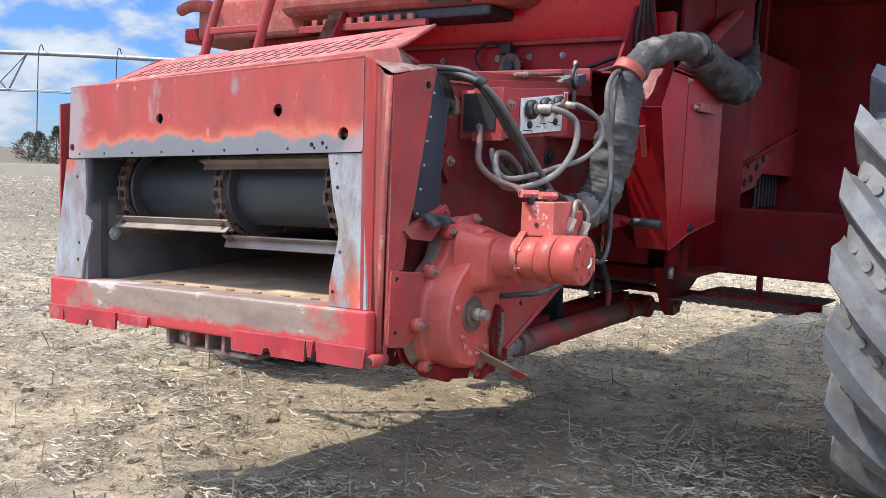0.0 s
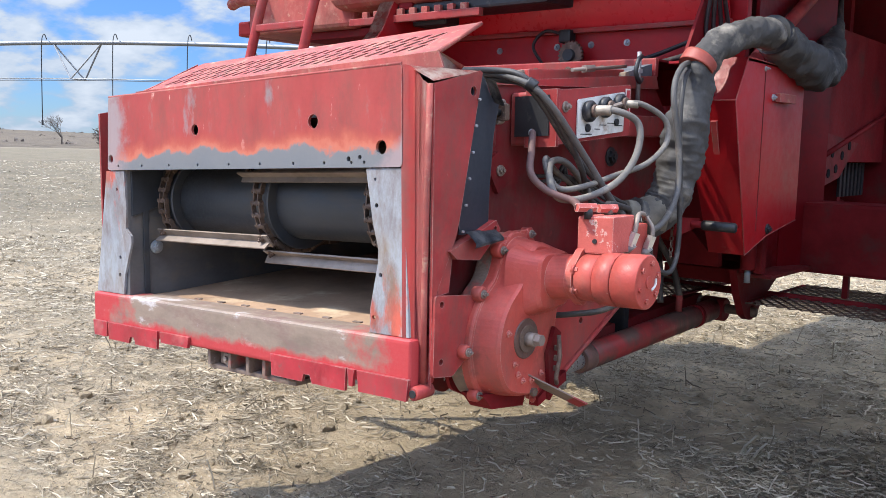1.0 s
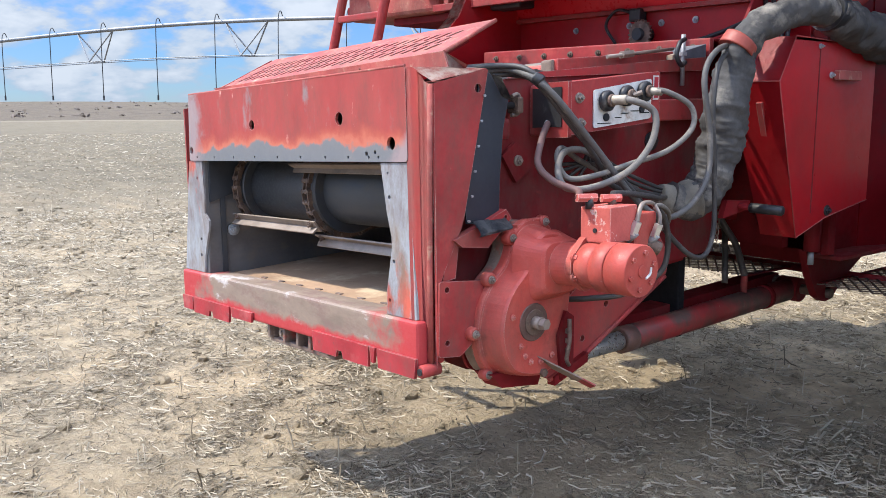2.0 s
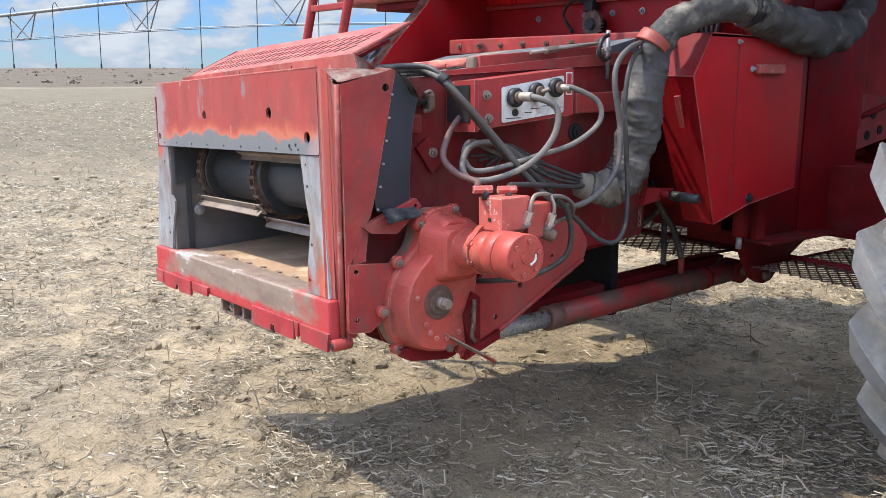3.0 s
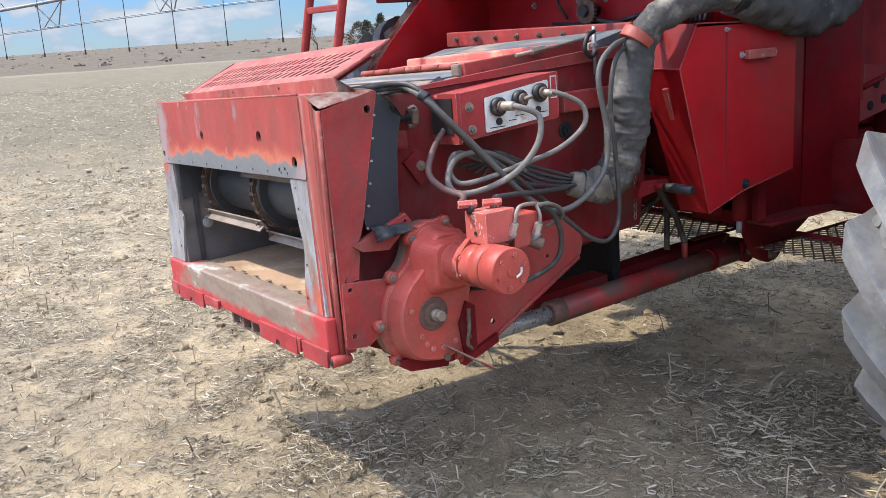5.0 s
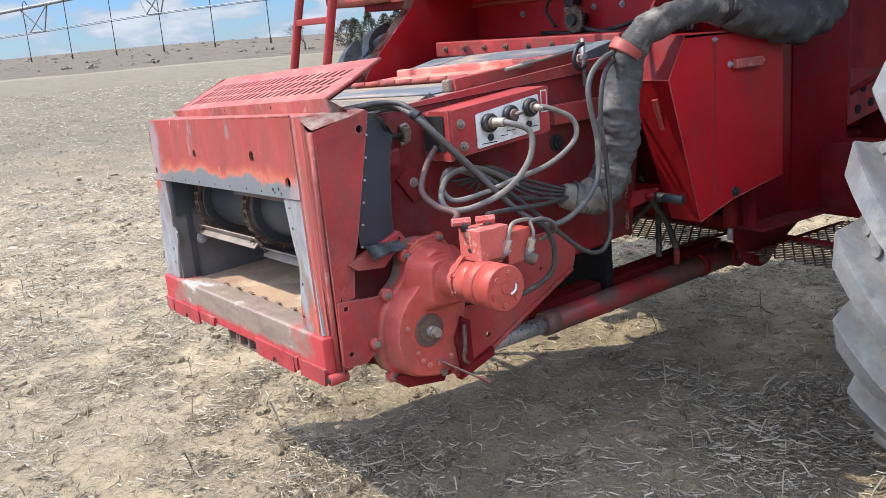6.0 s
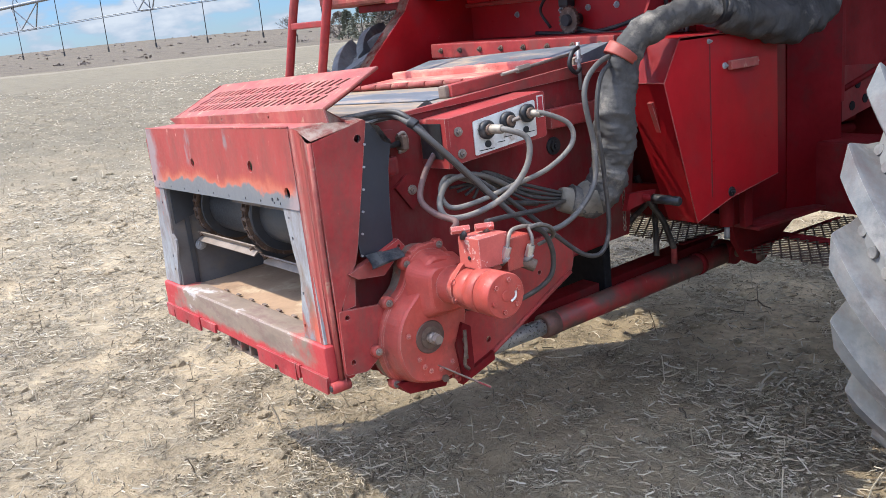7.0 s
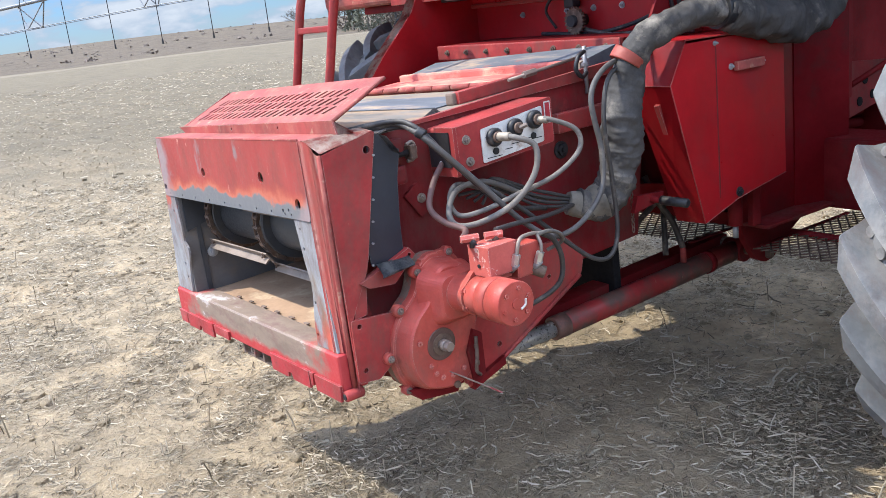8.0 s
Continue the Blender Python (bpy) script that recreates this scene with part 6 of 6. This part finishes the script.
# ================= the field's litter =================
def scatter(n, near, far, power, seed, clump=1.15):
    rng = np.random.default_rng(seed)
    out = []
    while len(out) < n:
        r = near + (far - near) * rng.random() ** power
        wide = rng.random() < 0.14
        a = math.radians(360 * rng.random() if wide else 66 + 128 * rng.random())
        if wide:
            r *= 0.5
        x, y = 2.9 + r * math.cos(a), -1.35 + r * math.sin(a)
        d = litter_cover(x, y)
        if rng.random() < max(0.065 + 0.034 * min(r, 9.0), 0.40 + 1.55 * clump * d):
            out.append((x, y, r, max(0.0, d)))
    return out, rng


def straw_litter():
    spots, rng = scatter(150000, 0.25, 13.0, 1.35, 4)
    spots += scatter(42000, 9.0, 48.0, 1.2, 5, 0.5)[0]
    verts, faces = [], []
    for x, y, r, d in spots:
        n = (0.012 + 0.078 * rng.random() ** 2.7) * (1 + 0.04 * r)
        w = (0.0007 + 0.0019 * rng.random() ** 2.4) * (1 + 0.14 * r)
        a = rng.random() * math.tau
        z = field_height(x, y) + 0.003 + (0.010 + 0.090 * min(d, 0.7)) * rng.random() ** 1.4
        dz = (rng.random() - 0.5) * 0.8
        bend = (rng.random() - 0.5) * (1.5 if rng.random() < 0.65 else 4.0)
        steps = (-0.5, -0.2, 0.16, 0.5) if r < 4.5 else (-0.5, 0.0, 0.5)
        kink = (rng.random() - 0.5) * 0.24 * n
        k = len(verts)
        for i, s in enumerate(steps):
            b = a + bend * s * abs(s) * 2
            cx, cy, cz = x + math.cos(b) * n * s, y + math.sin(b) * n * s, max(z + dz * n * s, z - 0.004)
            px, py = -math.sin(b) * w, math.cos(b) * w
            cx, cy = cx + px / w * kink * (i % 2), cy + py / w * kink * (i % 2)
            verts += [(cx + px, cy + py, cz), (cx - px, cy - py, cz), (cx, cy, cz + w * 1.5)]
        for q in range(0, 3 * len(steps) - 3, 3):
            faces += [(k + q + 1, k + q + 2, k + q + 5, k + q + 4), (k + q + 2, k + q, k + q + 3, k + q + 5)]
    me = bpy.data.meshes.new("straw_litter")
    me.from_pydata(verts, [], faces)
    me.materials.append(STRAW)
    tagged(new("straw_litter", me), "pale dry straw and chaff strewn over the soil", "straw", kind="stuff")


def leaf_litter():
    spots, rng = scatter(190000, 0.25, 30.0, 1.5, 8, 0.9)
    verts, faces = [], []
    for x, y, r, d in spots:
        n, w = (0.004 + 0.018 * rng.random() ** 1.5) * (1 + 0.08 * r), (0.0008 + 0.0026 * rng.random() ** 2) * (1 + 0.10 * r)
        a, z = rng.random() * math.tau, field_height(x, y) + 0.004 + 0.010 * rng.random()
        t1, t2 = (rng.random() - 0.5) * 1.1, (rng.random() - 0.5) * 1.1
        c, s = math.cos(a), math.sin(a)
        k = len(verts)
        verts += [(x + c * n, y + s * n, z + t1 * n), (x - s * w, y + c * w, z + t2 * w), (x - c * n, y - s * n, z - t1 * n), (x + s * w, y - c * w, z - t2 * w)]
        faces.append((k, k + 1, k + 2, k + 3))
    me = bpy.data.meshes.new("leaf_litter")
    me.from_pydata(verts, [], faces)
    me.materials.append(LITTER)
    tagged(new("leaf_litter", me), "small dry leaf scraps and chaff on the soil", "crop residue", kind="stuff")


def stubble():
    spots, rng = scatter(1900, 1.4, 15.0, 1.1, 21)
    spots += [(0.80 + rng.normal(0, 0.035), 2.07 + rng.normal(0, 0.035), 0.5, 0.0) for _ in range(6)]
    verts, faces = [], []
    for x, y, r, d in spots:
        h = 0.04 + 0.10 * rng.random() ** 1.6
        if r == 0.5:
            h = 0.06 + 0.07 * rng.random()
        w = 0.0020 + 0.0018 * rng.random()
        lean, a = 0.45 * rng.random(), rng.random() * math.tau
        if r == 0.5:
            w, lean = 0.006, 0.9 * rng.random()
        z = field_height(x, y) - 0.01
        k = len(verts)
        for s in (0.0, 0.55, 1.0):
            cx, cy, cz = x + math.cos(a) * lean * h * s ** 1.5, y + math.sin(a) * lean * h * s ** 1.5, z + h * s
            for j in range(4):
                b = j * math.tau / 4
                verts.append((cx + math.cos(b) * w, cy + math.sin(b) * w, cz))
        for q in (0, 4):
            for j in range(4):
                faces.append((k + q + j, k + q + (j + 1) % 4, k + q + 4 + (j + 1) % 4, k + q + 4 + j))
        faces.append((k + 8, k + 9, k + 10, k + 11))
    me = bpy.data.meshes.new("stubble")
    me.from_pydata(verts, [], faces)
    me.materials.append(STRAW)
    tagged(new("stubble", me), "short upright dry stubble stalks in the field", "stubble", kind="stuff")


def clods():
    spots, rng = scatter(9000, 0.25, 14.0, 1.25, 33)
    base = bmesh.new()
    bmesh.ops.create_icosphere(base, subdivisions=1, radius=1.0)
    bv, bf = [v.co.copy() for v in base.verts], [[v.index for v in f.verts] for f in base.faces]
    base.free()
    verts, faces = [], []
    for x, y, r, d in spots:
        s, k = 0.004 + 0.034 * rng.random() ** 4, len(verts)
        z = field_height(x, y)
        for v in bv:
            f = 0.75 + 0.5 * rng.random()
            verts.append((x + v.x * s * f, y + v.y * s * f, z + (v.z * 0.7 + 0.25) * s * f))
        faces += [[i + k for i in f] for f in bf]
    me = bpy.data.meshes.new("soil_clods")
    me.from_pydata(verts, [], faces)
    me.materials.append(SOIL)
    tagged(new("soil_clods", me), "small dry tan soil clods on the field", "clods", kind="stuff")


straw_litter()
leaf_litter()
stubble()
clods()


def sagebrush():
    rng = np.random.default_rng(77)
    verts, faces = [], []
    for _ in range(420):
        d, across = 104 + 190 * rng.random() ** 1.3, rng.uniform(-120, 110)
        x, y = -0.955 * d + 0.297 * across, 0.297 * d + 0.955 * across
        s, z = 0.25 + 0.55 * rng.random() ** 2, field_height(x, y)
        for _ in range(14):
            a, u = rng.random() * math.tau, rng.random() ** 0.5
            c = Vector((x + s * u * math.cos(a), y + s * u * math.sin(a), z + s * 0.7 * rng.random() * (1.15 - u)))
            v = Vector((rng.uniform(-1, 1), rng.uniform(-1, 1), rng.uniform(0, 1))) * s * 0.4
            w = Vector((rng.uniform(-1, 1), rng.uniform(-1, 1), rng.uniform(-0.5, 0.5))) * s * 0.3
            k = len(verts)
            verts += [tuple(c - v), tuple(c + w), tuple(c + v), tuple(c - w)]
            faces.append((k, k + 1, k + 2, k + 3))
    me = bpy.data.meshes.new("sagebrush")
    me.from_pydata(verts, [], faces)
    me.materials.append(TWIG)
    tagged(new("sagebrush", me), "scattered low brown sagebrush on the far rise", "shrubs", kind="stuff")


sagebrush()


# ================= far off: irrigation pivot, trees =================
def pivot_irrigator():
    p = thing("irrigation_pivot", (-40.0, 6.5, 0.0), "long galvanised centre pivot pipe with truss rods and drop hoses", "irrigation pivot")
    a, d = Vector((-20.5, 15.5, 0)), Vector((-0.907, -0.42, 0)).normalized()
    side = Vector((-d.y, d.x, 0))
    lo, hi = -26.0, 46.0

    def at(s, z, off=0.0):
        q = a + d * s + side * off
        return (q.x, q.y, z)

    arch = lambda s: 3.85 + 0.35 * math.cos((s - 6) / 24 * math.pi)
    part("pipe", tube([at(lo + (hi - lo) * k / 24, arch(lo + (hi - lo) * k / 24)) for k in range(25)], 0.070, 10, 3), GALV, p, "long arched pipe")
    sag = lambda s: 2.80 + 0.25 * math.cos((s - 6) / 24 * math.pi)
    for off in (-0.35, 0.35):
        part("truss_rod", tube([at(lo + (hi - lo) * k / 24, sag(lo + (hi - lo) * k / 24), off) for k in range(25)], 0.016, 6, 3), GALV, p)
    for k in range(10):
        s = -22 + 6.9 * k
        for off in (-0.35, 0.35):
            for ds in (-0.9, 0.9):
                part("truss_leg", cyl(at(s + ds, arch(s + ds)), at(s, sag(s), off), 0.028, segs=6), GALV, p)
        part("truss_tie", cyl(at(s, sag(s), -0.35), at(s, sag(s), 0.35), 0.022, segs=6), GALV, p)
    for k in range(27):
        s = -24.5 + 2.6 * k
        z = arch(s)
        h = part("drop_hose", tube([at(s, z + 0.10, 0.05), at(s, z + 0.25, 0.16), at(s, z + 0.05, 0.28), at(s + 0.03, z - 0.8, 0.28), at(s + 0.05, 1.75, 0.27)], 0.016, 6, 4), BLACK, p)
        part("nozzle", cyl(at(s + 0.05, 1.75, 0.27), at(s + 0.05, 1.58, 0.27), 0.035, segs=8), BLACK, h)
    for s in (-25.5, 45.0):
        for off in (-1.9, 1.9):
            part("tower_leg", cyl(at(s, arch(s) - 0.1), at(s, 0.0, off), 0.05, segs=8), GALV, p)


pivot_irrigator()


def juniper(x, y, h, seed, brush=False):
    rng = random.Random(seed)
    if brush:
        t = thing("brush_tree", (x, y, 0), "grey-brown leafless brushy tree past the field", "tree", "trees past the field")
    else:
        t = thing("juniper_tree", (x, y, 0), "dull green juniper tree standing past the field", "tree", "trees past the field")
    base = field_height(x, y) - 0.1
    part("trunk", cyl((x, y, base), (x + 0.1, y, base + h * 0.9), 0.11, 0.02, segs=8), WOOD, t)
    verts, faces = [], []
    for k in range(1100):
        u = rng.random() ** 0.8
        z = base + 0.03 * h + u * 0.97 * h
        rad = h * (0.52 * (1 - u * u) ** 0.5 if brush else 0.44 * (1 - u) ** 0.75) * (0.5 + 0.5 * rng.random()) * (1 + 0.35 * math.sin(7 * u + 3 * seed)) + 0.05
        a = rng.random() * math.tau
        rad *= 1 + 0.3 * math.sin(3 * a + seed)
        c = Vector((x + rad * math.cos(a), y + rad * math.sin(a), z - 0.1 * rad))
        n = 0.08 + 0.14 * rng.random()
        v = Vector((math.cos(a) * 0.7 + rng.uniform(-0.5, 0.5), math.sin(a) * 0.7 + rng.uniform(-0.5, 0.5), rng.uniform(-0.1, 0.9))).normalized()
        s = v.cross(Vector((rng.uniform(-1, 1), rng.uniform(-1, 1), rng.uniform(-1, 1)))).normalized()
        i = len(verts)
        verts += [tuple(c - s * n * 0.45), tuple(c + v * n * 1.5), tuple(c + s * n * 0.45), tuple(c - v * n * 0.7)]
        faces.append((i, i + 1, i + 2, i + 3))
    me = bpy.data.meshes.new("crown")
    me.from_pydata(verts, [], faces)
    me.materials.append(TWIG if brush else LEAF)
    ob = new("crown", me)
    ob.parent = t
    ob.matrix_parent_inverse = Matrix.Translation(-AT[t.name])


def bare_tree(x, y, h, seed):
    rng = random.Random(seed)
    t = thing("bare_tree", (x, y, 0), "leafless grey shrubby tree past the field", "tree", "trees past the field")
    base = field_height(x, y) - 0.05
    part("trunk", cyl((x, y, base), (x + 0.1, y, base + h * 0.3), 0.10, 0.07, segs=8), WOOD, t)
    own = None

    def grow(p, v, n, r, depth):
        nonlocal own
        q = p + v * n
        own = cyl(p, q, r, r * 0.65, segs=5, bm=own)
        if depth:
            for _ in range(3):
                w = (v + Vector((rng.uniform(-0.8, 0.8), rng.uniform(-0.8, 0.8), rng.uniform(-0.3, 0.55)))).normalized()
                grow(q, w, n * rng.uniform(0.6, 0.85), r * 0.62, depth - 1)

    for _ in range(4):
        grow(Vector((x + 0.05, y, base + h * 0.25)), Vector((rng.uniform(-0.8, 0.8), rng.uniform(-0.8, 0.8), 0.8)).normalized(), h * 0.25, 0.05, 4)
    part("branches", own, WOOD, t)


def polar(az, d):
    return 2.8 + d * math.cos(math.radians(az)), -1.4 + d * math.sin(math.radians(az))


for k, (az, d, h, brush) in enumerate(((146.6, 112, 3.4, True), (147.0, 104, 3.2, True), (147.4, 112, 3.8, False), (147.8, 103, 3.0, True), (148.2, 110, 3.5, False), (149.2, 100, 3.9, False), (150.1, 106, 3.3, False), (150.6, 112, 3.0, True))):
    juniper(*polar(az, d), h, 5 + k, brush)
bare_tree(*polar(153.2, 108), 3.4, 3)
bare_tree(*polar(144.6, 112), 3.6, 6)
